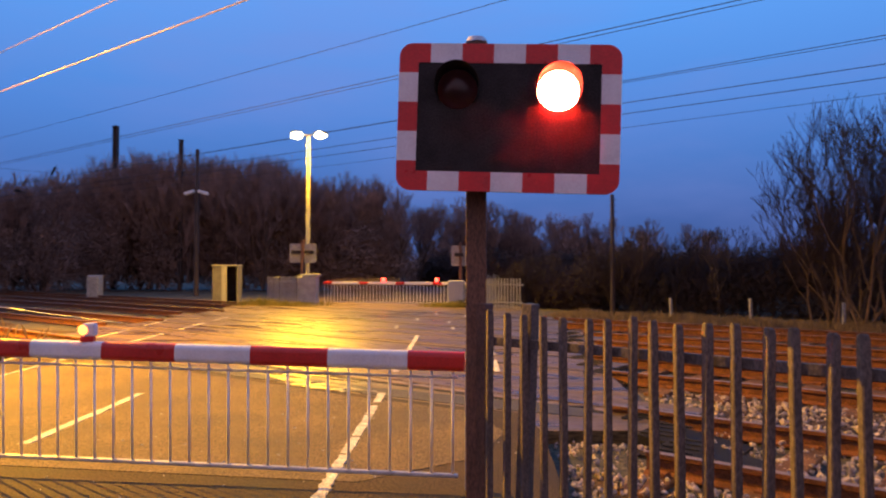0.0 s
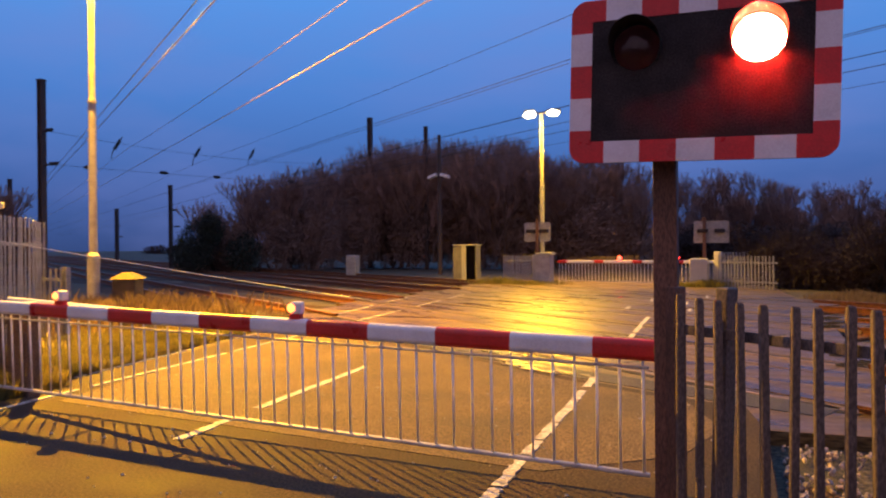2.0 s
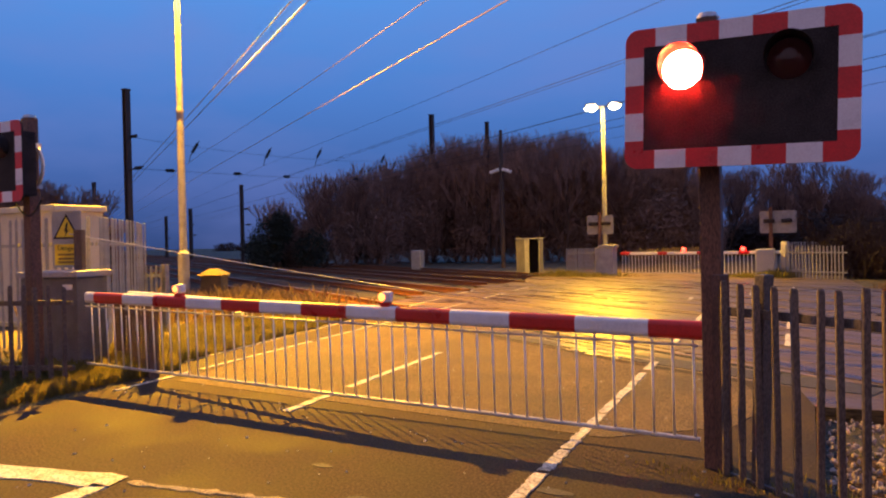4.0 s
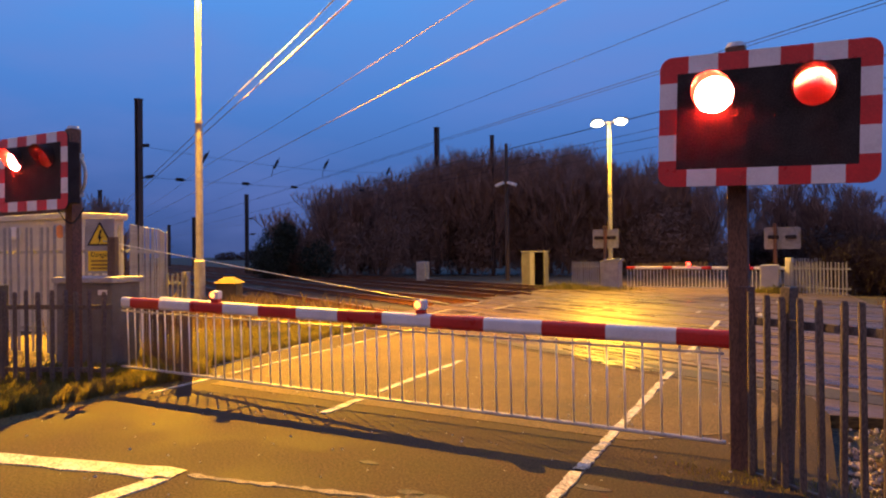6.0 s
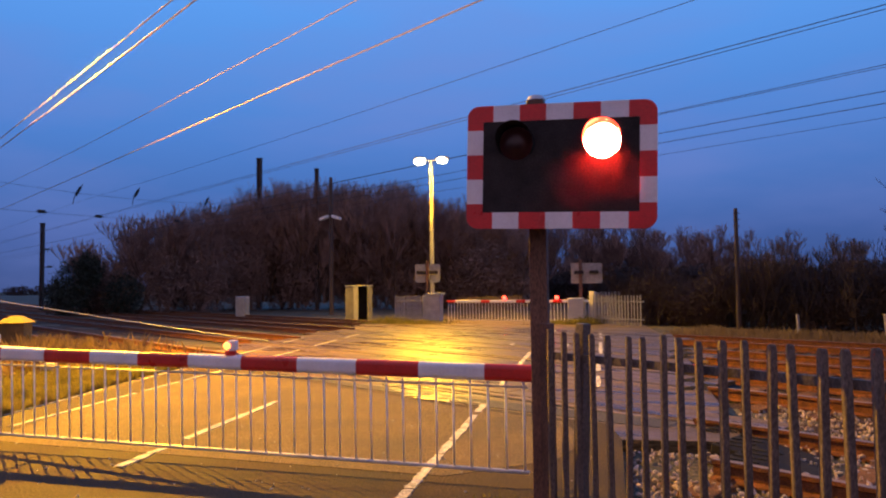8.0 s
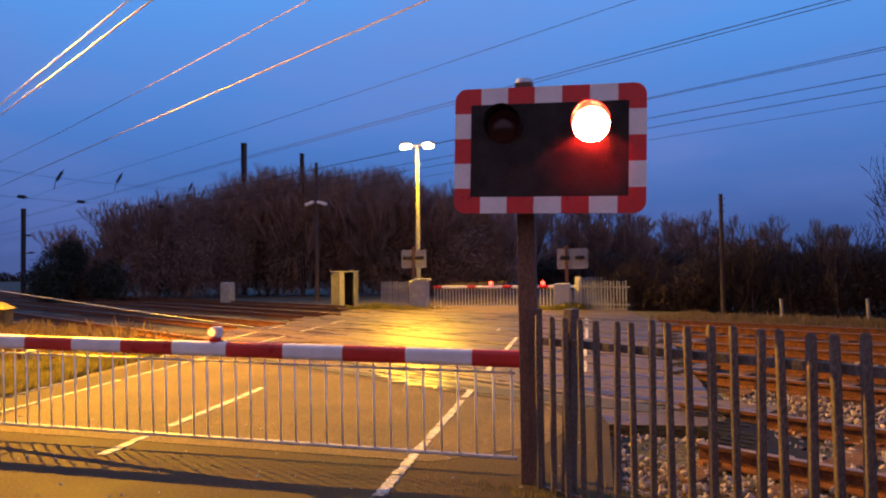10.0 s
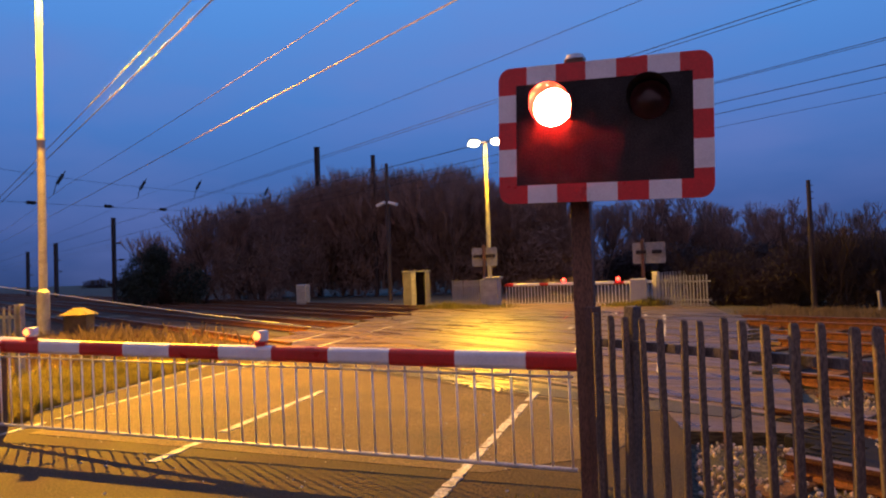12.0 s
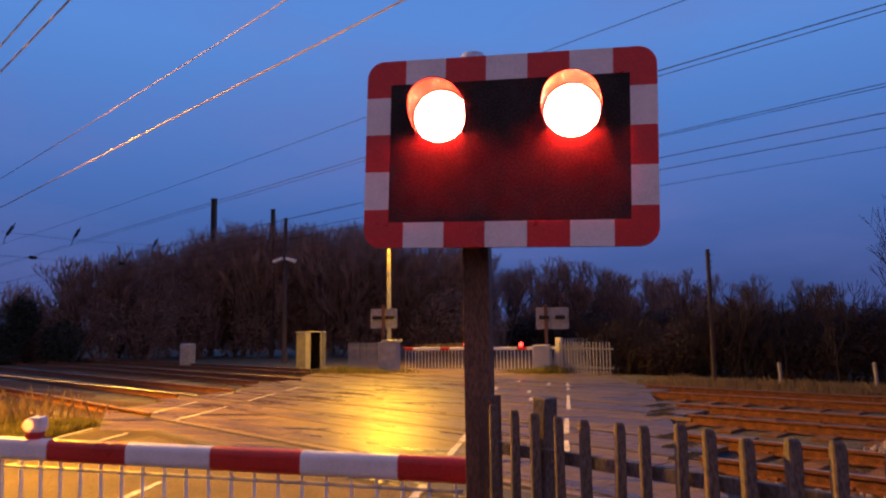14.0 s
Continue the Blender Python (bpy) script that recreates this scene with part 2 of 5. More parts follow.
def poly(bm, pts, z0, z1):
    """A slab with the outline pts, from z0 to z1."""
    lo = [bm.verts.new((x, y, z0)) for x, y in pts]
    hi = [bm.verts.new((x, y, z1)) for x, y in pts]
    bm.faces.new(hi)
    bm.faces.new(lo[::-1])
    n = len(pts)
    for i in range(n):
        bm.faces.new((lo[i], lo[(i + 1) % n], hi[(i + 1) % n], hi[i]))


def rounded(w, h, r, n=6):
    """The outline of a rounded rectangle about the origin."""
    out = []
    for cx, cy, a0 in ((w / 2 - r, h / 2 - r, 0), (-w / 2 + r, h / 2 - r, 90), (-w / 2 + r, -h / 2 + r, 180), (w / 2 - r, -h / 2 + r, 270)):
        for i in range(n + 1):
            a = radians(a0 + 90 * i / n)
            out.append((cx + r * math.cos(a), cy + r * math.sin(a)))
    return out


def strip(bm, a, b, width, z=0.006, wob=0.006, bits=12):
    """A painted line from a to b with uneven edges."""
    a, b = Vector((*a, 0)), Vector((*b, 0))
    d = (b - a).normalized()
    s = Vector((-d.y, d.x, 0))
    rows = []
    for i in range(bits + 1):
        p = a.lerp(b, i / bits)
        rows.append([p + s * (width / 2 + random.uniform(-wob, wob)), p - s * (width / 2 + random.uniform(-wob, wob))])
    lo = [[bm.verts.new((v.x, v.y, z - 0.012)) for v in r] for r in rows]
    hi = [[bm.verts.new((v.x, v.y, z)) for v in r] for r in rows]
    for i in range(bits):
        bm.faces.new((hi[i][0], hi[i][1], hi[i + 1][1], hi[i + 1][0]))
        bm.faces.new((lo[i][0], hi[i][0], hi[i + 1][0], lo[i + 1][0]))
        bm.faces.new((hi[i][1], lo[i][1], lo[i + 1][1], hi[i + 1][1]))
    bm.normal_update()


# The railway runs at TH; along() turns distances along and across it into places.
TH = radians(-34)
DX, DY = math.cos(TH), math.sin(TH)


def along(s, n):
    return (DX * s - DY * n, DY * s + DX * n)


# ---- ground, road, crossing ----
bm = bmesh.new()
bmesh.ops.create_grid(bm, x_segments=60, y_segments=60, size=1)
for v in bm.verts:
    x, y = v.co.x, v.co.y
    v.co = Vector((math.copysign(abs(x) ** 3, x) * 1800 - 2, math.copysign(abs(y) ** 3, y) * 1800 + 10, -0.11))
tagged(new("ground", mesh_of("ground", bm, SOIL)), "rough winter grass and bare soil beside the railway", "ground", kind="structure")

bm = bmesh.new()
poly(bm, [(-5.15, -14), (5.5, -14), (5.5, 1.2), (0.95, 4.0), (0.9, 6.1), (0.75, 6.85), (0.35, 7.0), (-0.95, 7.7), (-1.9, 8.35), (-3.0, 9.0), (-4.3, 9.9), (-5.6, 10.9), (-6.5, 10.9), (-6.45, 8.0), (-5.75, 5.6), (-5.25, 4.4), (-5.0, 2.8)], -0.25, 0.0)
tagged(new("road", mesh_of("road", bm, ASPHALT)), "worn grey asphalt road approaching the crossing", "road", kind="structure")

bm = bmesh.new()
poly(bm, [(-8.15, 13.2), (-6.5, 10.905), (-5.6, 10.905), (-4.3, 9.905), (-3.0, 9.005), (-1.9, 8.355), (-0.95, 7.705), (0.35, 7.005), (0.75, 6.855), (0.905, 6.1), (1.95, 6.2), (2.05, 17.5), (1.3, 26.5), (-8.9, 29.0), (-8.3, 20.5)], -0.25, -0.002)
tagged(new("crossing_deck", mesh_of("crossing_deck", bm, DECK)), "smooth dark asphalt deck between the rails, shining under the lamps", "road", kind="structure")
bm = bmesh.new()
poly(bm, [(-8.9, 29.005), (1.3, 26.505), (1.0, 60), (-2, 400), (-8, 400), (-9.5, 60)], -0.25, -0.004)
tagged(new("far_road", mesh_of("far_road", bm, ASPHALT)), "asphalt road leading away behind the far barrier", "road", kind="structure")

bm = bmesh.new()
k = 26
vg = [[bm.verts.new((-5.0 - 0.42 * j - (0.24 * max(0, (2 + i * 0.4) - 5)), 2 + i * 0.4, 0.0 + 0.05 * noise.noise((j * 0.5, i * 0.4, 2)) - (0.09 if j == 0 else 0))) for j in range(16)] for i in range(k)]
for a, c in zip(vg, vg[1:]):
    for j in range(15):
        bm.faces.new((a[j + 1], a[j], c[j], c[j + 1]))
VERGE = mat("verge_turf", (0.10, 0.085, 0.028), 0.95, vary=0.35, scale=2.5, grain=0.6, grain_scale=40, bump=1.0, second=(0.15, 0.11, 0.04))
tagged(new("verge", mesh_of("verge", bm, VERGE)), "grassy verge beside the road lit by the street lamp", "verge", kind="structure")

# dark curved resurfacing joint and repair patches
bm = bmesh.new()
pts_out = [(-5.6, 10.9), (-4.3, 9.9), (-3.0, 9.0), (-1.9, 8.35), (-0.95, 7.7), (0.35, 7.0), (1.2, 6.6)]
for i in range(len(pts_out) - 1):
    strip(bm, Vector(pts_out[i]) + Vector((0.06, 0.09)) * i * 0.55, Vector(pts_out[i + 1]) + Vector((0.06, 0.09)) * (i + 1) * 0.55, 0.10 + 0.075 * i, 0.004, 0.02, 5)
tagged(new("resurfacing_joint", mesh_of("resurfacing_joint", bm, PATCH)), "dark tar joint where the deck meets the older road", "road joint", kind="structure")
# newer surface, its lighter tone also standing for stronger lamp light here
bm = bmesh.new()
poly(bm, [(-4.9, 4.9), (-0.35, 4.55), (0.4, 5.2), (0.6, 6.0), (0.3, 6.85), (-1.0, 7.55), (-1.95, 8.2), (-3.05, 8.85), (-4.35, 9.72), (-5.3, 10.4), (-5.6, 9.0), (-5.3, 6.5)], -0.02, 0.004)
tagged(new("resurfaced_patch", mesh_of("resurfaced_patch", bm, mat("lighter_asphalt", (0.120, 0.086, 0.046), 0.82, vary=0.36, scale=1.3, grain=0.6, grain_scale=60, detail=12, bump=0.4, spec=0.2))), "lighter patch of gritty asphalt behind the barrier", "road patch", kind="structure")


# strips added along the far lamp's reflection to break it into streaks
bm = bmesh.new()
streak_rng = random.Random(17)
for x, y, l, w in ((-1.75, 8.45, 1.1, 0.10), (-1.45, 8.05, 0.9, 0.14), (-1.0, 7.95, 0.8, 0.08), (-2.1, 8.95, 0.8, 0.07), (-1.5, 8.75, 1.0, 0.06), (-3.4, 12.9, 1.6, 0.10), (-3.5, 14.0, 2.2, 0.12), (-3.0, 11.2, 1.2, 0.09), (-3.9, 16.2, 2.0, 0.14), (-4.6, 18.4, 2.4, 0.16), (-2.6, 15.0, 1.2, 0.10), (-4.2, 20.6, 2.6, 0.16)):
    dx, dy = DX * l / 2, DY * l / 2
    strip(bm, (x - dx, y - dy), (x + dx, y + dy), w, 0.0075, w * 0.4, 9)
tagged(new("sheen_streaks", mesh_of("sheen_streaks", bm, SHEEN)), "glossy strips laid to shape the lamp's glint on the crossing deck", "wet streaks", kind="stuff")


def marking(name, label, lines, width, z=0.008):
    bm = bmesh.new()
    for a, b in lines:
        strip(bm, a, b, width, z, width * 0.12, 14)
    return tagged(new(name, mesh_of(name, bm, PAINT_LINE)), label, "road marking", kind="structure")


marking("centre_dash", "worn white centre line dash on the road", [((-2.93, 4.28), (-2.99, 4.92))], 0.08, 0.009)
marking("centre_dash", "worn white centre line dash behind the barrier", [((-3.03, 5.30), (-3.23, 7.50))], 0.08, 0.009)
marking("edge_line", "patchy white edge line beside the barrier post", [((-0.40 - 0.052 * (y - 2.3), y), (-0.40 - 0.052 * (y + l - 2.3), y + l)) for y, l in ((1.9, 0.62), (2.56, 0.5), (3.1, 0.55), (3.7, 0.45), (4.18, 0.6), (4.83, 0.35), (5.22, 0.5), (5.76, 0.8), (6.6, 0.42), (7.2, 0.5), (9.3, 0.9), (10.3, 0.75), (11.15, 0.5), (11.8, 1.1), (13.0, 1.4))], 0.075, 0.009)
marking("deck_edge_line", "white line along the side of the crossing deck", [((0.55, 9.4), (0.50, 10.6)), ((0.48, 11.2), (0.42, 13.0)), ((0.40, 14.2), (0.3, 17.0)), ((0.25, 18.5), (0.15, 20.5))], 0.07)
marking("stop_line", "broad white stop line with a short corner", [((-4.9, 2.02), (-2.66, 2.50))], 0.2)
marking("stop_line_return", "white line leading back from the stop line", [((-2.69, 2.42), (-2.68, 0.4))], 0.12)
marking("verge_line", "thin white dashed line beside the grass verge", [((-5.16 - 0.1155 * (a - 5.03), a), (-5.16 - 0.1155 * (b - 5.03), b)) for a, b in ((4.3, 5.35), (5.5, 7.8), (7.95, 10.6), (12.0, 14.3), (15.3, 17.2), (18.0, 19.5))], 0.05)
marking("outer_verge_line", "thin white outer line beside the grass verge", [((-5.83 - 0.17 * (a - 5.86), a), (-5.83 - 0.17 * (b - 5.86), b)) for a, b in ((5.8, 8.2), (8.35, 11.0), (13.0, 15.2), (16.2, 18.0))], 0.045)
for k, (x, y) in enumerate(((-1.5, 18.5), (-0.6, 17.6), (-1.7, 16.0), (-0.4, 15.8), (-1.2, 21.0), (-0.3, 20.0))):
    marking("deck_mark", "short worn white mark on the crossing deck", [((x, y), (x - 0.05, y + 0.7))], 0.07)
bm = bmesh.new()
strip(bm, (-2.6, 2.52), (-1.1, 2.74), 0.045, 0.006, 0.022, 26)
strip(bm, (-1.05, 2.75), (0.2, 2.95), 0.03, 0.006, 0.014, 22)
tagged(new("sealed_crack", mesh_of("sealed_crack", bm, mat("gritty_crack", (0.34, 0.28, 0.17), 0.9, vary=0.4, scale=30, grain=0.6, bump=0.8))), "gritty crack running across the road surface", "road crack", kind="structure")

rng = random.Random(31)
vs, fs = [], []
for _ in range(240):
    x, y, q = rng.uniform(-5.0, 0.7), rng.uniform(1.2, 7.0), rng.choice((0.004, 0.006, 0.006, 0.011))
    o = len(vs)
    for i in range(5):
        a = math.tau * i / 5 + rng.uniform(-0.4, 0.4)
        vs.append((x + q * 1.4 * math.cos(a), y + q * 1.4 * math.sin(a), 0.002))
    vs.append((x + rng.uniform(-0.3, 0.3) * q, y, 0.006 + q * 0.9))
    fs += [(o + i, o + (i + 1) % 5, o + 5) for i in range(5)]
me = bpy.data.meshes.new("road_grit")
me.from_pydata(vs, [], fs)
me.materials.append(CONCRETE)
tagged(new("road_grit", me), "small pale grit scattered on the asphalt", "grit", kind="stuff")
bm = bmesh.new()
for cx, cy, r0 in ((-1.02, 2.80, 0.12), (-0.84, 2.76, 0.08), (-1.20, 2.86, 0.06), (-1.75, 3.25, 0.05), (-0.3, 3.4, 0.07)):
    poly(bm, [(cx + r0 * (1.5 + 0.5 * noise.noise((cx, a, 1))) * math.cos(a * math.tau / 14), cy + r0 * (0.7 + 0.3 * noise.noise((cy, a * 0.9, 5))) * math.sin(a * math.tau / 14)) for a in range(14)], -0.01, 0.0035)
tagged(new("road_pothole", mesh_of("road_pothole", bm, PATCH)), "dark shallow scars in the road surface", "pothole", kind="structure")

# ---- railway ----
def rail_mesh(s0, s1):
    """Flat-bottomed rail profile, 0.15 m high, along x."""
    prof = [(-0.07, 0), (0.07, 0), (0.07, 0.012), (0.012, 0.03), (0.010, 0.105), (0.035, 0.118), (0.035, 0.148), (-0.035, 0.148), (-0.035, 0.118), (-0.010, 0.105), (-0.012, 0.03), (-0.07, 0.012)]
    bm = bmesh.new()
    k = 14
    rings = []
    for i in range(k + 1):
        s = s0 + (s1 - s0) * i / k
        rings.append([bm.verts.new((s, y, z)) for y, z in prof])
    for a, b in zip(rings, rings[1:]):
        for j in range(12):
            f = bm.faces.new((a[j], b[j], b[(j + 1) % 12], a[(j + 1) % 12]))
            f.material_index = 1 if j == 6 else 0
    me = mesh_of("rail", bm, RUST)
    me.materials.append(RAIL_TOP)
    return me


RIGHT_RAIL, LEFT_RAIL = rail_mesh(0, 150), rail_mesh(0, 220)
bm = bmesh.new()
box(bm, -0.12, 0.12, -1.25, 1.25, 0, 0.12, 0.02)
SLEEPER_ME = mesh_of("sleeper", bm, SLEEPER)
bm = bmesh.new()
box(bm, -0.05, 0.05, -0.10, 0.10, 0, 0.03, 0.008)
CLIP_ME = mesh_of("rail_clip", bm, RUST)
for k, n in enumerate((5.95, 9.5, 12.95, 16.4)):
    tr = root("railway_track", (0, 0, 0), "railway track with rusty rails and stained sleepers in ballast", "railway track", "railway tracks")
    # where the deck ends on either side
    s_r = {0: -1.75, 1: -3.7, 2: -5.6, 3: -8.2}[k]
    s_l = {0: -12.7, 1: -16.3, 2: -18.7, 3: -21.2}[k]
    for side in (-0.7175, 0.7175):
        o = new("rail", RIGHT_RAIL)
        x, y = along(s_r - 0.35 - side * 0.67, n + side)
        o.parent, o.matrix_local = tr, pose(x, y, -0.085, 0, 0, -34)
        o = new("rail", LEFT_RAIL)
        x, y = along(s_l, n + side)
        o.parent, o.matrix_local = tr, pose(x, y, -0.085, 0, 0, 146)
        if k == 0 and side < 0:
            continue
        # rail heads let into the deck
        bm = bmesh.new()
        box(bm, s_l, s_r - 0.3 - side * 0.67, -0.034, 0.034, -0.05, 0.004)
        o = part("deck_rail", bm, RAIL_TOP, tr, "rail head polished flush with the deck")
        o.matrix_local = pose(*along(0, n + side), 0, 0, 0, -34)
        bm = bmesh.new()
        box(bm, s_l, s_r - 0.3 - side * 0.67, -0.045, 0.045, -0.04, 0.002)
        o = part("flangeway", bm, RUBBER, tr, "dark flangeway groove beside the rail")
        o.matrix_local = pose(*along(0, n + side * 0.87), 0, 0, 0, -34)
    for j in range(6):
        q0, q1 = s_l + (s_r - s_l - 0.4) * j / 6, s_l + (s_r - s_l - 0.4) * (j + 1) / 6 - 0.012
        for c, hw in ((0, 0.50), (-1.12, 0.26), (1.12, 0.26)):
            if k == 0 and c <= 0:
                continue
            bm = bmesh.new()
            box(bm, q0 + 0.3, q1 + 0.3, -hw, hw, -0.06, 0.0045, 0.004)
            o = part("deck_panel", bm, PANEL, tr, "smooth dark deck panel")
            o.matrix_local = pose(*along(0, n + c), random.uniform(-0.001, 0.001), random.uniform(-0.25, 0.25), random.uniform(-0.02, 0.02), -34)
    for i in range(46 if k == 0 else 34):
        o = new("sleeper", SLEEPER_ME)
        x, y = along(s_r + 0.25 + 0.66 * i, n)
        o.parent, o.matrix_local = tr, pose(x, y, -0.19 + random.uniform(-0.008, 0.008), 0, 0, -34 + random.uniform(-1, 1))
    for i in range(16):
        for side in (-0.7175, 0.7175):
            o = new("rail_clip", CLIP_ME)
            x, y = along(s_r + 0.25 + 0.66 * i, n + side)
            o.parent, o.matrix_local = tr, pose(x, y, -0.08, 0, 0, -34)

bm = bmesh.new()
for s0, s1 in ((-3.2, 70), (-150, -11.5)):
    k = 60
    ns = [3.9 + 0.35 * j for j in range(41)]
    grid = []
    for i in range(k + 1):
        s = s0 + (s1 - s0) * i / k
        row = []
        for n in ns:
            x, y = along(s, n)
            row.append(bm.verts.new((x, y, -0.105 + 0.05 * noise.noise((x * 0.9, y * 0.9, 1)) - (0.05 if n < 4.2 or n > 17.5 else 0))))
        grid.append(row)
    for a, b in zip(grid, grid[1:]):
        for j in range(len(ns) - 1):
            f = (a[j], b[j], b[j + 1], a[j + 1])
            c = sum((v.co for v in f), Vector()) / 4
            if not (-8.6 < c.x < 2.0 and c.y > 5):
                bm.faces.new(f)
bm.normal_update()
tagged(new("ballast", mesh_of("ballast", bm, BALLAST)), "bed of dirty railway ballast under the tracks", "ballast", kind="stuff")


def stone_shape(bm, at, r):
    vs = bmesh.ops.create_icosphere(bm, subdivisions=1, radius=r)["verts"]
    sx, sy, sz = (random.uniform(0.7, 1.3) for _ in range(3))
    m = Euler((random.random() * 6, random.random() * 6, random.random() * 6)).to_matrix()
    for v in vs:
        v.co = Vector(at) + m @ Vector((v.co.x * sx * random.uniform(0.75, 1.2), v.co.y * sy * random.uniform(0.75, 1.2), v.co.z * sz * 0.8))


# loose stones near the fence, joined from small batches
verts, faces = [], []
tb = bmesh.new()
stone_shape(tb, (0, 0, 0), 1)
tb.verts.ensure_lookup_table()
base_v, base_f = [v.co.copy() for v in tb.verts], [[v.index for v in f.verts] for f in tb.faces]
tb.free()
for i in range(15000):
    s, n = random.uniform(-1.2, 10) ** 1.0, random.choice((random.uniform(3.9, 5.1), random.uniform(6.9, 8.6), random.uniform(5.2, 6.8), random.uniform(10.4, 12.0)))
    x, y = along(s - 1.5, n)
    if x < 1.0 + (1.15 if y > 6 else 0) or y < 3.2 - (x - 1.0) * 0.8:
        continue
    m = Euler((random.random() * 6, random.random() * 6, random.random() * 6)).to_matrix()
    r = random.uniform(0.013, 0.028)
    o = len(verts)
    c = Vector((x, y, -0.085 + random.uniform(-0.02, 0.03)))
    sc = (random.uniform(0.7, 1.3), random.uniform(0.7, 1.3), random.uniform(0.7, 1.2))
    for v in base_v:
        verts.append(c + m @ Vector((v.x * sc[0], v.y * sc[1], v.z * sc[2])) * r * random.uniform(0.8, 1.15))
    faces += [[a + o for a in f] for f in base_f]
me = bpy.data.meshes.new("loose_ballast")
me.from_pydata(verts, [], faces)
me.materials.append(STONE)
tagged(new("loose_ballast", me), "loose pale ballast stones between the rails", "stones", kind="stuff")

# black rubber end ramps of the deck
def end_ramp(at, turn, w):
    r = root("deck_end_ramp", at, "black rubber ramp at the end of the crossing deck", "deck ramp", "deck end ramps", turn=turn)
    bm = bmesh.new()
    vs = box(bm, 0, 0.75, -w / 2, w / 2, -0.12, 0.02, 0.012)
    for v in bm.verts:
        if v.co.x > 0.4:
            v.co.z = min(v.co.z, -0.085)
    part("ramp", bm, RUBBER, r)
    bm = bmesh.new()
    for j in range(4):
        box(bm, 0.03, 0.30, -w / 2 + w * (j + 0.3) / 4.2, -w / 2 + w * (j + 0.5) / 4.2, 0.018, 0.03)
    part("tread", bm, RUBBER, r)


for n in (5.3, 5.95, 6.6, 8.8, 9.5, 10.2, 12.2, 12.95, 13.7):
    s = {5: -2.3, 6: -2.5, 8: -4.2, 9: -4.6, 10: -5.0, 12: -6.3, 13: -6.8}[int(n)]
    x, y = along(s, n)
    end_ramp((max(x, 1.9) - 0.1, y, 0.0), -34, 0.58)

# ---- crossing signals ----
BW, BH, BD = 1.183, 0.793, 0.104


def hooded_signal(at, lean, post_x, post_top, label, post_h):
    """A flashing road signal: chequered board with two hooded lamps on a post. The lamps burn; an added shutter behind
    each lens opens and shuts to make the flashes.
    """
    r = root("crossing_signal", (0, 0, 0), label, "traffic signal", "road signals")
    face = pose(*at, 90, 0, 0) @ pose(0, 0, 0, 0, 0, -lean)
    lens_at = ((-0.275, 0.150), (0.262, 0.150))
    bm = bmesh.new()
    edges = []
    loops = [rounded(BW, BH, 0.075)] + [[(cx + 0.108 * math.cos(a * math.tau / 32), cy + 0.108 * math.sin(a * math.tau / 32)) for a in range(32)] for cx, cy in lens_at]
    for lp in loops:
        vs = [bm.verts.new((x, y, 0)) for x, y in lp]
        edges += [bm.edges.new((vs[i], vs[(i + 1) % len(vs)])) for i in range(len(vs))]
    bmesh.ops.triangle_fill(bm, use_beauty=True, use_dissolve=False, edges=edges)
    ext = bmesh.ops.extrude_face_region(bm, geom=bm.faces[:])
    bmesh.ops.translate(bm, vec=(0, 0, -0.02), verts=[v for v in ext["geom"] if isinstance(v, bmesh.types.BMVert)])
    bmesh.ops.recalc_face_normals(bm, faces=bm.faces)
    part("backboard", bm, BLACK, r, "matt black backboard").matrix_local = face
    # red and white chequered border: seven squares across, five down
    w7, h5 = BW / 7, BH / 5

    def sheet(x0, x1, y0, y1, red, corner=None):
        bm = bmesh.new()
        if corner:
            o = [p for p in rounded(BW, BH, 0.075, 8) if p[0] * corner[0] > 0 and p[1] * corner[1] > 0]
            o = [(corner[0] * abs(px), corner[1] * abs(py)) for px, py in o]
            o.sort(key=lambda p: math.atan2(abs(p[1]) - (BH / 2 - 0.075), abs(p[0]) - (BW / 2 - 0.075)))
            ix, iy = corner[0] * (BW / 2 - BD), corner[1] * (BH / 2 - BD)
            ex, ey = corner[0] * (BW / 2 - w7), corner[1] * (BH / 2 - h5)
            loop = o + [(ex, corner[1] * BH / 2), (ex, iy), (ix, iy), (ix, ey), (corner[0] * BW / 2, ey)]
            if corner[0] * corner[1] < 0:
                loop = loop[::-1]
            poly(bm, loop, 0.0005, 0.004)
        else:
            poly(bm, [(x0, y0), (x1, y0), (x1, y1), (x0, y1)], 0.0005, 0.004)
        bmesh.ops.recalc_face_normals(bm, faces=bm.faces)
        part("border_panel", bm, REFLECT_RED if red else REFLECT_WHITE, r, "red reflective panel" if red else "white reflective panel").matrix_local = face

    for i in range(1, 6):
        x0 = -BW / 2 + i * w7
        sheet(x0, x0 + w7, BH / 2 - BD, BH / 2, i % 2 == 0)
        sheet(x0, x0 + w7, -BH / 2, -BH / 2 + BD, i % 2 == 0)
    for i in range(1, 4):
        y0 = -BH / 2 + i * h5
        sheet(-BW / 2, -BW / 2 + BD, y0, y0 + h5, i == 2)
        sheet(BW / 2 - BD, BW / 2, y0, y0 + h5, i == 2)
    for c in ((1, 1), (-1, 1), (-1, -1), (1, -1)):
        sheet(0, 0, 0, 0, True, c)
    # closed housing behind the board
    bm = bmesh.new()
    box(bm, -0.46, 0.46, -0.33, 0.31, -0.23, -0.0205, 0.01)
    top = [f for f in bm.faces if f.calc_center_median().z > -0.03 and f.normal.z > 0.9]
    bmesh.ops.delete(bm, geom=top, context="FACES")
    part("housing", bm, BLACK, r, "black lamp housing").matrix_local = face
    shutters = []
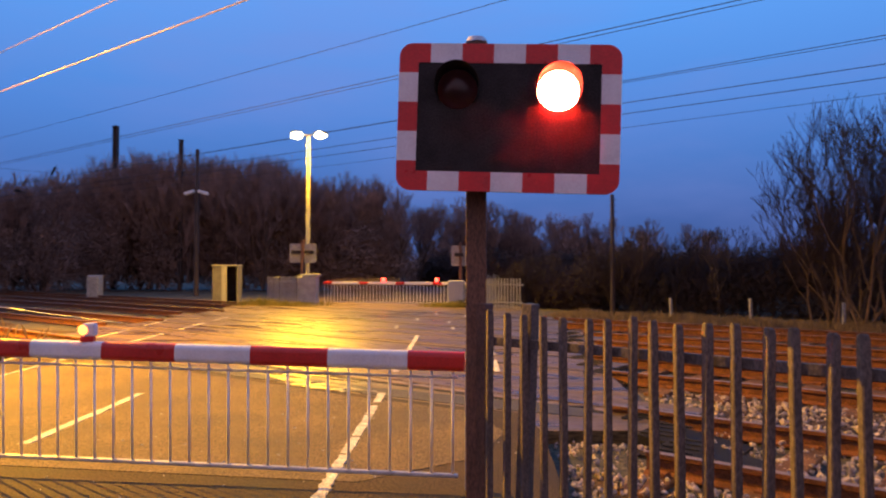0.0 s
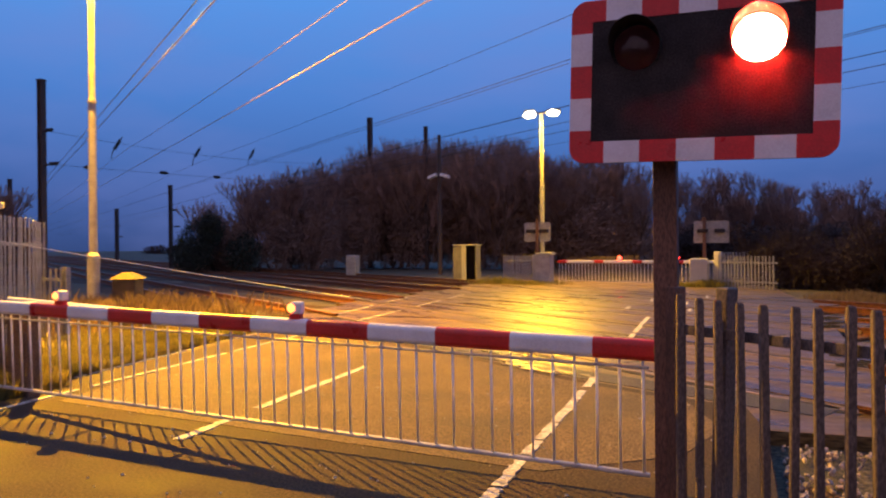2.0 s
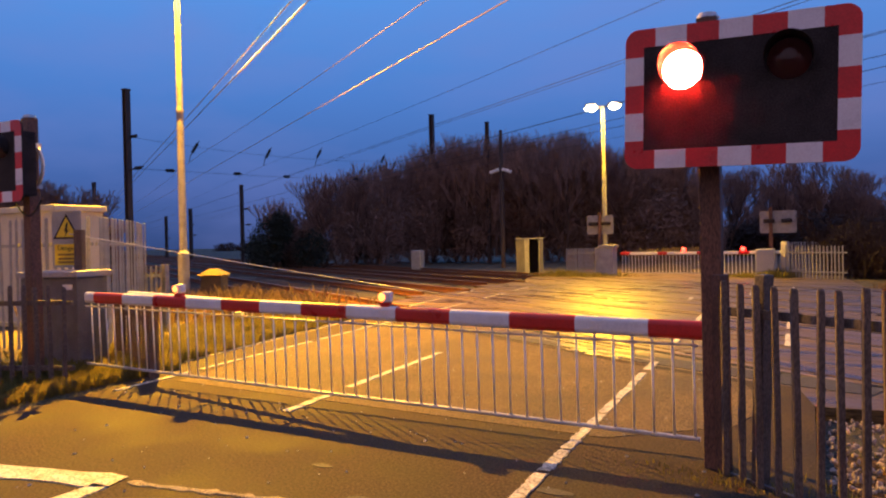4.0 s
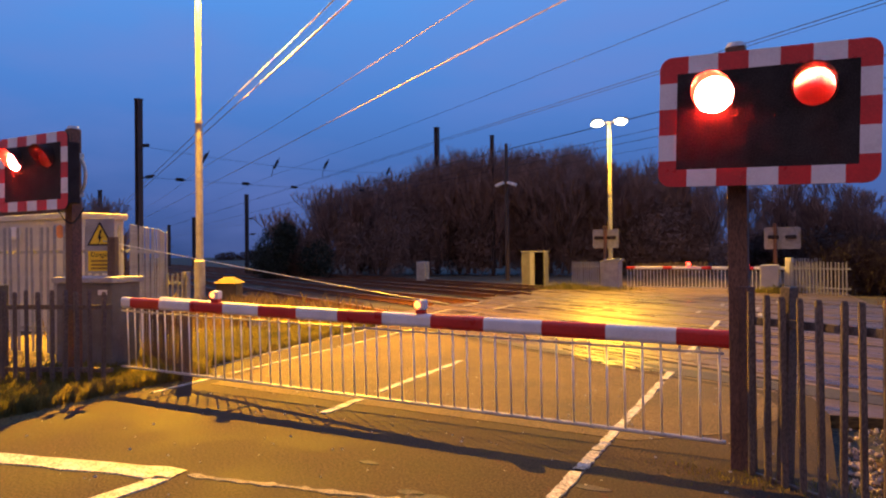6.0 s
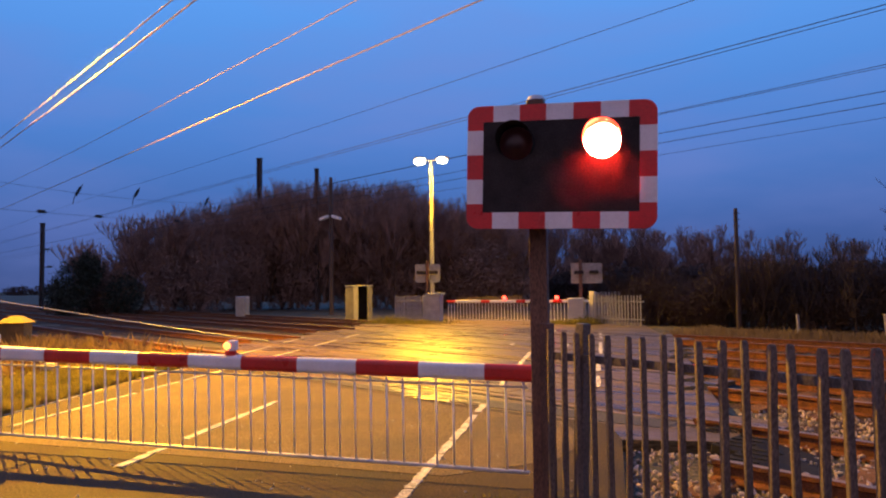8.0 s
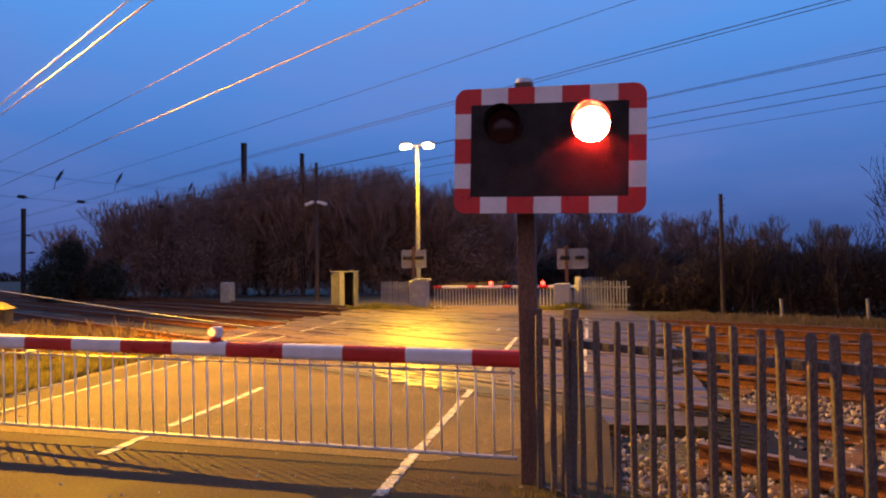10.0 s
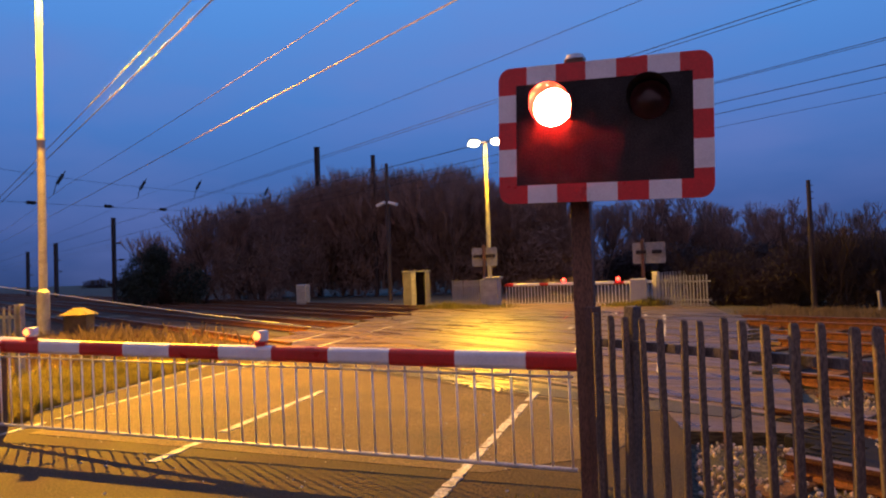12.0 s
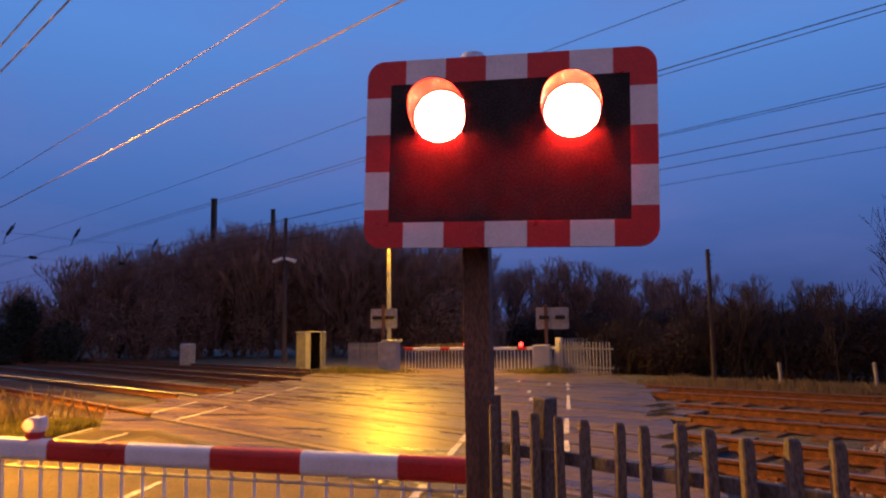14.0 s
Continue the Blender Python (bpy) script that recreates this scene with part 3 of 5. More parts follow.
    for cx, cy in lens_at:
        lm = part("lamp_unit", bmesh.new(), BLACK, r)
        lm.matrix_local = face @ pose(cx, cy, 0)
        bm = bmesh.new()
        bmesh.ops.create_circle(bm, cap_ends=True, segments=32, radius=0.115, matrix=pose(0, 0, -0.075))
        part("burner", bm, RED_GLOW, lm, "glowing red lamp")
        # sleeve added to keep burner light from leaking past the shutter
        bm = bmesh.new()
        bmesh.ops.create_cone(bm, cap_ends=False, segments=32, radius1=0.1165, radius2=0.1165, depth=0.0371, matrix=pose(0, 0, -0.06195))
        bmesh.ops.create_cone(bm, cap_ends=False, segments=32, radius1=0.1165, radius2=0.1165, depth=0.0161, matrix=pose(0, 0, -0.02855))
        part("light_sleeve", bm, BLACK, lm)
        bm = bmesh.new()
        k = 8
        for i in range(k):
            a0, a1 = math.pi / 2 * i / k, math.pi / 2 * (i + 1) / k
            bmesh.ops.create_cone(bm, cap_ends=False, segments=32, radius1=0.1065 * math.cos(a0), radius2=0.1065 * math.cos(a1) if i < k - 1 else 0.0, depth=0.075 * (math.sin(a1) - math.sin(a0)), matrix=pose(0, 0, -0.008 + 0.075 * (math.sin(a0) + math.sin(a1)) / 2))
        part("lens", bm, LENS, lm, "red glass lens", smooth=True)
        # hood: a sleeve, long above and short below
        bm = bmesh.new()
        k = 36
        ring = []
        for i in range(k + 1):
            a = radians(-38 + 256 * i / k)
            up = max(0.0, math.sin(a))
            d = 0.030 + 0.115 * min(1, max(0, (math.sin(a) + 0.62) / 1.2))
            row = []
            for rr in (0.116, 0.119):
                for z in (0.001, d):
                    row.append(bm.verts.new((rr * math.cos(a), rr * math.sin(a), z)))
            ring.append(row)
        for a, b in zip(ring, ring[1:]):
            bm.faces.new((a[0], a[1], b[1], b[0]))
            bm.faces.new((a[2], b[2], b[3], a[3]))
            bm.faces.new((a[1], a[3], b[3], b[1]))
        part("hood", bm, BLACK, lm, "black lamp hood")
        # added disc, no part of a real signal: it blocks the burner
        bm = bmesh.new()
        bmesh.ops.create_cone(bm, cap_ends=True, segments=28, radius1=0.118, radius2=0.118, depth=0.006)
        sh = part("shutter", bm, BLACK, r, "added dark shutter that blocks the lamp between flashes")
        sh.matrix_local = face @ pose(cx, cy, -0.04)
        shutters.append((sh, face, cx, cy))
    # post with cap and brackets
    px, py = post_x, at[1] + 0.31
    pt = bmesh.new()
    box(pt, px - 0.058, px + 0.058, py - 0.058, py + 0.058, -0.15, post_top, 0.008)
    part("post", pt, BROWN_STEEL, r, "brown painted square steel post")
    bm = bmesh.new()
    tube(bm, (px, py, post_top), (px, py, post_top + 0.03), 0.066, 0.05, 18)
    part("post_cap", bm, GALV, r)
    for dz in (-0.22, 0.2):
        bm = bmesh.new()
        box(bm, px - 0.09, px + 0.09, py - 0.09, py + 0.065, at[2] + dz - 0.025, at[2] + dz + 0.025, 0.004)
        part("bracket", bm, GALV, r)
    bm = bmesh.new()
    for i in range(10):
        a0, a1 = radians(-80 + 16 * i), radians(-80 + 16 * (i + 1))
        tube(bm, (px + 0.06 + 0.14 * math.cos(a0), py, at[2] - 0.02 + 0.20 * math.sin(a0)), (px + 0.06 + 0.14 * math.cos(a1), py, at[2] - 0.02 + 0.20 * math.sin(a1)), 0.017, sides=8)
    if post_h:
        part("cable_loop", bm, GALV, r, "looped cable conduit")
        bm = bmesh.new()
        strand(bm, [Vector((px - 0.16 + 0.036 * i, py - 0.07, at[2] - BH / 2 + 0.02 - 0.15 * math.sin(math.pi * i / 12))) for i in range(13)], 0.009, 6)
        part("hanging_cable", bm, CABLE, r, "thin dark cable hanging below the board")
    else:
        bm.free()
    return shutters


NEAR = hooded_signal((0.5915, 3.9, 2.1385), 1.7, 0.415, 2.64, "flashing road signal with red-white border beside the fence", False)
LEFT = hooded_signal((-6.44, 3.93, 2.255), 0.0, -6.21, 2.74, "flashing road signal with looped cable above the grass verge", True)

# ---- barrier ----
def arm_point(i, z=0.0):
    """A place along the near arm, i metres left of its first joint."""
    return (0.0 - i * 0.998, 4.40 + i * 0.055, 0.785 + i * 0.012 + z)


def arm_pose(i):
    x, y, z = arm_point(i)
    return pose(x, y, z, 0, 0.7, -3.15)


def barrier_arm():
    r = root("crossing_barrier", (0, 0, 0), "lowered red and white crossing barrier with a hanging skirt", "barrier")
    L = 0.492
    for k in range(-1, 13):
        i0, i1 = k * L, (k + 1) * L
        if k == -1:
            i0 = -0.34
        if k == 12:
            i1 = i0 + 0.16
        bm = bmesh.new()
        out = rounded(0.075, 0.118, 0.034, 5)
        a = [bm.verts.new((-i0, y, z)) for y, z in out]
        b = [bm.verts.new((-i1 + 0.0006, y, z)) for y, z in out]
        for j in range(len(out)):
            bm.faces.new((a[j], a[(j + 1) % len(out)], b[(j + 1) % len(out)], b[j]))
        bm.faces.new(a[::-1])
        bm.faces.new(b)
        bmesh.ops.recalc_face_normals(bm, faces=bm.faces)
        red = k % 2 == 1 or k == -1
        o = part("arm_stripe", bm, RED if red else WHITE, r, "red band of the arm" if red else "white band of the arm", smooth=False)
        o.matrix_local = arm_pose(0)
    # second, slimmer beam that meets the first halfway
    bm = bmesh.new()
    n = 9
    for k in range(n):
        p = [Vector(arm_point(6.2 - 4.0 * q / n, -0.005)) + Vector((0, 0.62 * (1 - q / n), 0)) for q in (k, k + 0.995)]
        tube(bm, p[0], p[1], 0.03, sides=8)
    part("rear_beam", bm, WHITE, r, "slim white rear beam")
    bm = bmesh.new()
    for i in (5.6, 4.6, 3.6):
        a = Vector(arm_point(i, -0.005))
        tube(bm, a, a + Vector((0, 0.62 * (i - 2.2) / 4.0, 0)), 0.015, sides=6)
    part("beam_strut", bm, WHITE, r)
    # skirt
    def foot(i):
        x, y, z = arm_point(i)
        return Vector((x, y + 0.02, 0.10 + i * 0.006))
    bm = bmesh.new()
    tube(bm, foot(-0.3), foot(6.13), 0.015, sides=6)
    part("skirt_rail", bm, GALV, r, "thin galvanised bottom rail of the skirt")
    bm = bmesh.new()
    tube(bm, Vector(arm_point(-0.3, -0.095)), Vector(arm_point(6.1, -0.095)), 0.009, sides=6)
    part("skirt_top_rail", bm, GALV, r)
    bm = bmesh.new()
    tube(bm, (0, 0, 0), (0, 0, -1), 0.0075, sides=8)
    bar = mesh_of("skirt_rod", bm, ROD_WHITE, True)
    for k in range(50):
        i = -0.27 + k * 0.128
        a, b = Vector(arm_point(i, -0.055)), foot(i)
        o = new("skirt_rod", bar)
        o.parent = r
        d = (b - a)
        o.matrix_local = Matrix.Translation(a) @ d.to_track_quat("-Z", "Y").to_matrix().to_4x4() @ Matrix.Diagonal((1, 1, d.length, 1))
    for i in (2.08, 4.56):
        x, y, z = arm_point(i, 0.06)
        lm = new("arm_lamp")
        lm.parent, lm.matrix_local = r, pose(x, y, z, 0, 0, 12)
        bm = bmesh.new()
        box(bm, -0.028, 0.05, -0.04, 0.04, 0.03, 0.115, 0.018)
        part("lamp_case", bm, WHITE, lm, "white lamp case")
        bm = bmesh.new()
        box(bm, -0.04, 0.04, -0.03, 0.03, -0.005, 0.03, 0.006)
        part("lamp_base", bm, RED, lm, "red lamp foot")
        bm = bmesh.new()
        bmesh.ops.create_uvsphere(bm, u_segments=14, v_segments=8, radius=0.034, matrix=pose(-0.02, -0.024, 0.072))
        part("lamp_lens", bm, ARM_GLOW, lm, "glowing orange lens", smooth=True)
    bm = bmesh.new()
    box(bm, -0.02, 0.02, -0.02, 0.02, 0.0, 0.79, 0.004, pose(0.36, 4.47, 0))
    part("arm_rest", bm, GALV, r, "galvanised rest for the arm tip")


barrier_arm()

# ---- palisade fences ----
def pale_mesh(h, w=0.056, d=0.018, material=FENCE_STEEL):
    """A folded steel pale with a blunt rounded top."""
    bm = bmesh.new()
    prof = [(-w / 2, d), (-w * 0.08, 0.0), (w * 0.08, 0.0), (w / 2, d), (w / 2 - 0.006, d + 0.001), (w * 0.08 - 0.002, 0.005), (-w * 0.08 + 0.002, 0.005), (-w / 2 + 0.006, d + 0.001)]
    rows = []
    for z, q in ((0, 1), (h - 0.03, 1), (h - 0.008, 0.85), (h, 0.55)):
        rows.append([bm.verts.new((x * q, y, z)) for x, y in prof])
    for a, b in zip(rows, rows[1:]):
        for j in range(8):
            bm.faces.new((a[j], a[(j + 1) % 8], b[(j + 1) % 8], b[j]))
    bm.faces.new(rows[-1])
    bm.faces.new(rows[0][::-1])
    bmesh.ops.recalc_face_normals(bm, faces=bm.faces)
    return mesh_of("pale", bm, material)


def palisade(a, b, h, pitch, label, rails, material=FENCE_STEEL, lean=(), posts=(), w=0.058, z0=-0.1, group=""):
    """A palisade fence from a to b with pales, rails and posts of its own."""
    a, b = Vector((*a, z0)), Vector((*b, z0))
    d = b - a
    turn = math.degrees(math.atan2(d.y, d.x))
    r = root("palisade_fence", a, label, "fence", group, turn=turn)
    me = pale_mesh(h, w, material=material)
    n = int(d.length / pitch)
    for i in range(n + 1):
        if i in lean:
            continue
        o = new("pale", me)
        o.parent = r
        o.matrix_local = pose(i * pitch, -0.05, random.uniform(-0.012, 0.012), random.uniform(-0.8, 0.8), random.uniform(-0.7, 0.7), random.uniform(-7, 7))
    for z in rails:
        bm = bmesh.new()
        box(bm, 0, d.length, -0.014, 0.014, z - 0.024, z + 0.024, 0.004)
        part("fence_rail", bm, material, r)
    for s, wd, dp, ph, tilt, mt in posts:
        bm = bmesh.new()
        box(bm, -wd / 2, wd / 2, -dp / 2, dp / 2, -0.1, ph, 0.007)
        part("fence_post", bm, mt, r).matrix_local = pose(s, 0.03, 0, 0, tilt, 0)
    return r


F0 = Vector((0.56, 4.05))
FD = Vector((1, -0.80)).normalized()
palisade(F0 - FD * 0.066, F0 + FD * 4.4, 1.20, 0.1225, "weathered steel palisade fence beside the ballast", (0.09, 1.035), posts=((-0.10, 0.10, 0.08, 1.24, 0, BROWN_STEEL), (0.185, 0.07, 0.07, 1.25, 2.4, FENCE_STEEL), (2.9, 0.08, 0.07, 1.2, 0, FENCE_STEEL)), w=0.052)
palisade((-6.85, 3.75), (-5.6, 4.25), 1.12, 0.14, "short steel palisade beside the signal post", (0.3, 0.95), material=FENCE_STEEL, posts=((0.02, 0.2, 0.12, 1.18, 0, FENCE_STEEL),))
palisade((-6.9, 5.75), (-5.35, 4.95), 0.86, 0.13, "low brown palisade beside the barrier machine", (0.25, 0.7), material=WOOD, posts=((1.74, 0.11, 0.1, 0.86, 0, WOOD),))
palisade((-12.5, 5.4), (-7.5, 5.85), 1.92, 0.15, "tall galvanised palisade in front of the relay building", (0.45, 1.55), material=PALE_STEEL, w=0.07)
palisade((-7.5, 5.9), (-9.7, 8.4), 1.92, 0.15, "tall galvanised palisade beside the barrier machine", (0.45, 1.55), material=PALE_STEEL, w=0.07)
palisade((-9.7, 8.4), (-9.0, 8.3), 1.18, 0.15, "low end of the galvanised palisade", (0.4, 1.0), material=PALE_STEEL, w=0.07, posts=((0.62, 0.16, 0.08, 1.2, 0, PALE_STEEL),))

# ---- barrier machine, cabinets, signs at the near side ----
r = root("barrier_machine", (-6.95, 5.1, 0), "grey steel barrier machine with a flat lid", "barrier machine", turn=14)
bm = bmesh.new()
box(bm, -0.42, 0.36, -0.25, 0.25, -0.05, 1.06, 0.015)
part("body", bm, DARK_BOX, r)
bm = bmesh.new()
box(bm, -0.46, 0.40, -0.29, 0.29, 1.06, 1.13, 0.015)
part("lid", bm, GREY_BOX, r)
bm = bmesh.new()
box(bm, 0.18, 0.30, -0.262, -0.252, 0.92, 0.98)
part("maker_plate", bm, WHITE, r, "small blank white plate")
r = root("relay_building", (-13.7, 8.1, 0), "cream panelled relay building behind the fence", "building")
bm = bmesh.new()
box(bm, -2.2, 2.0, 0, 1.0, -0.1, 2.12, 0.01)
part("wall", bm, CREAM, r)
bm = bmesh.new()
box(bm, -2.3, 2.06, -0.06, 1.06, 2.12, 2.24, 0.02)
part("roof", bm, CREAM, r)
for x in (-1.2, -0.2, 0.8):
    bm = bmesh.new()
    box(bm, x - 0.012, x + 0.012, -0.006, 0, 0.1, 2.05)
    part("panel_joint", bm, GREY_BOX, r)
bm = bmesh.new()
box(bm, -0.1, 0.2, -0.1, 0, 1.75, 2.0, 0.05)
part("bulkhead_lamp", bm, WHITE, r, "white plastic bulkhead fitting")
bm = bmesh.new()
tube(bm, (1.45, -0.012, 1.88), (1.45, 0, 1.88), 0.13, sides=20)
part("round_badge", bm, mat("orange_badge", (0.6, 0.22, 0.06), 0.5), r, "orange oval badge")


def glyphs(text, size, m, material, parent, name="lettering"):
    c = bpy.data.curves.new(name, "FONT")
    c.body, c.size, c.extrude = text, size, 0.0015
    c.align_x = "CENTER"
    tmp = bpy.data.objects.new("tmp", c)
    me = bpy.data.meshes.new_from_object(tmp)
    bpy.data.objects.remove(tmp)
    me.materials.clear()
    me.materials.append(material)
    o = new(name, me)
    o.parent, o.matrix_local = parent, m
    return o


r = root("warning_sign", (-7.30, 5.35, 0), "yellow electrical danger sign on a grey backing panel", "sign", turn=20)
bm = bmesh.new()
box(bm, -0.20, 0.20, 0, 0.012, 1.16, 1.86, 0.003)
part("backing", bm, GREY_BOX, r, "pale grey panel")
tri = lambda s: [(-0.5 * s, -0.289 * s), (0.5 * s, -0.289 * s), (0, 0.577 * s)]
for s, z0, z1, mt, nm in ((0.36, 0.0, 0.003, BLACK, "triangle_border"), (0.285, 0.002, 0.005, YELLOW, "triangle")):
    bm = bmesh.new()
    poly(bm, tri(s), z0, z1)
    part(nm, bm, mt, r).matrix_local = pose(0, -0.001, 1.62, 90, 0, 0)
bm = bmesh.new()
poly(bm, [(0.005, 0.115), (-0.03, 0.0), (-0.003, 0.01), (-0.022, -0.07), (0.035, 0.03), (0.008, 0.022), (0.03, 0.115)], 0.004, 0.007)
part("lightning_bolt", bm, BLACK, r).matrix_local = pose(0, -0.001, 1.60, 90, 0, 0)
bm = bmesh.new()
box(bm, -0.165, 0.165, -0.004, 0, 1.19, 1.45, 0.001)
part("text_panel", bm, YELLOW, r, "yellow panel")
glyphs("Danger", 0.085, pose(0, -0.0045, 1.375, 90, 0, 0), BLACK, r)
for z in (1.32, 1.27, 1.225):
    bm = bmesh.new()
    box(bm, -0.12, 0.12, -0.006, -0.004, z - 0.012, z + 0.012)
    part("text_bar", bm, mat("dark_ochre", (0.25, 0.15, 0.02), 0.6), r)
bm = bmesh.new()
box(bm, -0.05, 0.06, 0.02, 0.10, -0.1, 1.62, 0.01)
part("sign_post", bm, WOOD, r).matrix_local = pose(0.24, -0.16, 0)

r = root("telephone_sign", (-5.62, 2.98, 0), "white emergency telephone sign on a steel post", "sign", turn=22)
bm = bmesh.new()
box(bm, -0.26, 0.13, 0, 0.01, 1.05, 1.30, 0.003)
part("plate", bm, WHITE, r)
for k, (txt, z) in enumerate((("EMERGENCY", 1.222), ("PHONE", 1.155), ("SIGNALMAN", 1.085))):
    glyphs(txt, 0.058, pose(-0.06, -0.0015, z, 90, 0, 0), mat("sign_blue", (0.02, 0.03, 0.12), 0.5), r)
bm = bmesh.new()
box(bm, -0.10, -0.04, 0.012, 0.05, -0.1, 1.05, 0.006)
part("post", bm, BROWN_STEEL, r)
bm = bmesh.new()
box(bm, -0.3, -0.06, 0.0, 0.12, 0.62, 1.0, 0.02)
part("telephone_box", bm, GREY_BOX, r, "grey telephone case")

# slack wire and stone pillar
bm = bmesh.new()
pts_w = [Vector((-7.1, 5.25, 1.57)).lerp(Vector((-8.0, 16.2, 0.05)), k / 12) - Vector((0, 0, 0.03 * math.sin(math.pi * k / 12))) for k in range(13)]
strand(bm, pts_w, 0.0075)
tagged(new("slack_wire", mesh_of("slack_wire", bm, GALV)), "thin pale wire stretched from the sign post to the ground", "wire")
r = root("marker_block", (-8.35, 9.36, 0), "small pale marker block on the grass verge", "marker", turn=20)
bm = bmesh.new()
box(bm, -0.11, 0.11, -0.08, 0.08, -0.05, 0.20, 0.02)
part("block", bm, CREAM, r)
bm = bmesh.new()
box(bm, -0.2, -0.13, -0.06, 0.02, -0.05, 0.26, 0.01)
part("stub_post", bm, WOOD, r)
r = root("stone_pillar", (-11.6, 11.9, 0), "small stone pillar with a pitched cap beside the lamp column", "pillar", turn=25)
bm = bmesh.new()
box(bm, -0.24, 0.24, -0.24, 0.24, -0.15, 0.74, 0.02)
part("shaft", bm, BROWNSTONE, r)
bm = bmesh.new()
bmesh.ops.create_cone(bm, cap_ends=True, segments=4, radius1=0.42, radius2=0.12, depth=0.14, matrix=pose(0, 0, 0.81, 0, 0, 45))
part("cap", bm, BROWNSTONE, r)

# ---- lamps ----
def street_lamp(at, h, twin, label):
    r = root("street_lamp", at, label, "street lamp", "street lamps")
    bm = bmesh.new()
    tube(bm, (0, 0, -0.2), (0, 0, 1.25 * h / 8), 0.125 if not twin else 0.10, sides=16)
    tube(bm, (0, 0, 1.25 * h / 8), (0, 0, 1.32 * h / 8), 0.125 if not twin else 0.10, 0.075, sides=16)
    part("column_base", bm, PALE_STEEL, r, smooth=False)
    bm = bmesh.new()
    tube(bm, (0, 0, 1.3 * h / 8), (0, 0, 4.45 * h / 8), 0.084, 0.078, sides=16)
    tube(bm, (0, 0, 4.45 * h / 8), (0, 0, 4.5 * h / 8), 0.09, 0.09, sides=16)
    tube(bm, (0, 0, 4.5 * h / 8), (0, 0, h), 0.070, 0.058, sides=16)
    part("column", bm, PALE_STEEL, r, "pale painted column")
    for sx in ((-1, 1) if twin else (1,)):
        bm = bmesh.new()
        tube(bm, (0, 0, h - 0.04), (sx * 0.3, 0 if twin else -0.3, h + 0.02), 0.03, sides=8)
        part("arm", bm, PALE_STEEL, r)
        bm = bmesh.new()
        box(bm, sx * 0.28 - 0.05, sx * 0.28 + sx * 0.42 + 0.05, -0.13, 0.13, h - 0.02, h + 0.10, 0.03, None if twin else pose(0, -0.3, 0))
        hd = part("lantern", bm, GREY_BOX, r)
        bm = bmesh.new()
        if twin:
            bmesh.ops.create_uvsphere(bm, u_segments=16, v_segments=10, radius=0.19, matrix=pose(sx * 0.48, -0.02, h - 0.03) @ Matrix.Diagonal((1.3, 0.8, 0.75, 1)))
        else:
            bmesh.ops.create_uvsphere(bm, u_segments=16, v_segments=10, radius=0.12, matrix=pose(sx * 0.5, -0.3, h - 0.04) @ Matrix.Diagonal((1.3, 0.8, 0.5, 1)))
        o = part("lamp_bowl", bm, LAMP_GLOW, hd, "glowing sodium bowl", smooth=True)
        o.visible_shadow = False
    return r


street_lamp((-11.88, 11.26, 0), 8.0, False, "tall pale street lamp column on the grass verge")
street_lamp((-6.87, 27.98, 0), 6.65, True, "twin-headed lit street lamp beside the far barrier")

# floodlight column, cabinets and open booth by the far tracks
r = root("floodlight_column", (-14.9, 36.2, 0), "dark unlit column with two white floodlights", "light column")
bm = bmesh.new()
tube(bm, (0, 0, -0.2), (0, 0, 7.5), 0.13, 0.09, sides=10)
part("column", bm, MAST, r)
for sx in (-1, 1):
    bm = bmesh.new()
    box(bm, -0.26, 0.26, -0.14, 0.14, -0.08, 0.08, 0.03, pose(sx * 0.36, -0.1, 5.25, 0, sx * 18, 0))
    part("floodlight", bm, WHITE, r, "white floodlight case")
r = root("trackside_cabinet", (-18.6, 33.2, 0), "pale grey trackside cabinet with a rounded top", "cabinet")
bm = bmesh.new()
box(bm, -0.3, 0.3, -0.25, 0.25, -0.1, 1.0, 0.08)
part("case", bm, PALE_STEEL, r)
r = root("open_booth", (-10.85, 29.6, 0), "narrow pale booth with an open dark doorway", "booth", turn=8)
# back panel is black: the shade inside the doorway is in its colour
for x0, x1, y0, y1, nm in ((-0.12, 0.08, -0.02, 0.03, "front_panel"), (-0.50, -0.12, -0.015, 0.03, "grey_panel"), (-0.50, -0.45, 0.03, 0.8, "side_panel"), (0.50, 0.55, -0.02, 0.8, "side_panel"), (-0.45, 0.50, 0.75, 0.8, "back_panel")):
    bm = bmesh.new()
    box(bm, x0, x1, y0, y1, -0.1, 1.44)
    part(nm, bm, PALE_STEEL if nm == "front_panel" else BLACK if nm == "back_panel" else DARK_BOX, r)
bm = bmesh.new()
box(bm, -0.53, 0.58, -0.05, 0.85, 1.44, 1.49, 0.01)
part("roof", bm, PALE_STEEL, r)

# ---- far barrier and its signals ----
def far_signal(at, w, h, foot_x):
    r = root("far_signal", at, "back of a pale road signal board on a post", "traffic signal", "far road signals")
    bm = bmesh.new()
    poly(bm, rounded(w, h, 0.06), 0, 0.02)
    bmesh.ops.recalc_face_normals(bm, faces=bm.faces)
    part("board", bm, PALE_STEEL, r, "bare grey back of the board").matrix_local = pose(0, 0, 0, 90, 0, 0)
    for sx in (-1, 1):
        bm = bmesh.new()
        box(bm, sx * w * 0.24 - 0.17, sx * w * 0.24 + 0.17, -0.16, -0.02, -0.03, 0.10, 0.01)
        part("lamp_housing", bm, BLACK, r, "black lamp housing")
    bm = bmesh.new()
    box(bm, foot_x - 0.055, foot_x + 0.055, -0.14, -0.03, -at[2] - 0.1, h / 2 + 0.12, 0.006)
    part("post", bm, BROWN_STEEL, r)


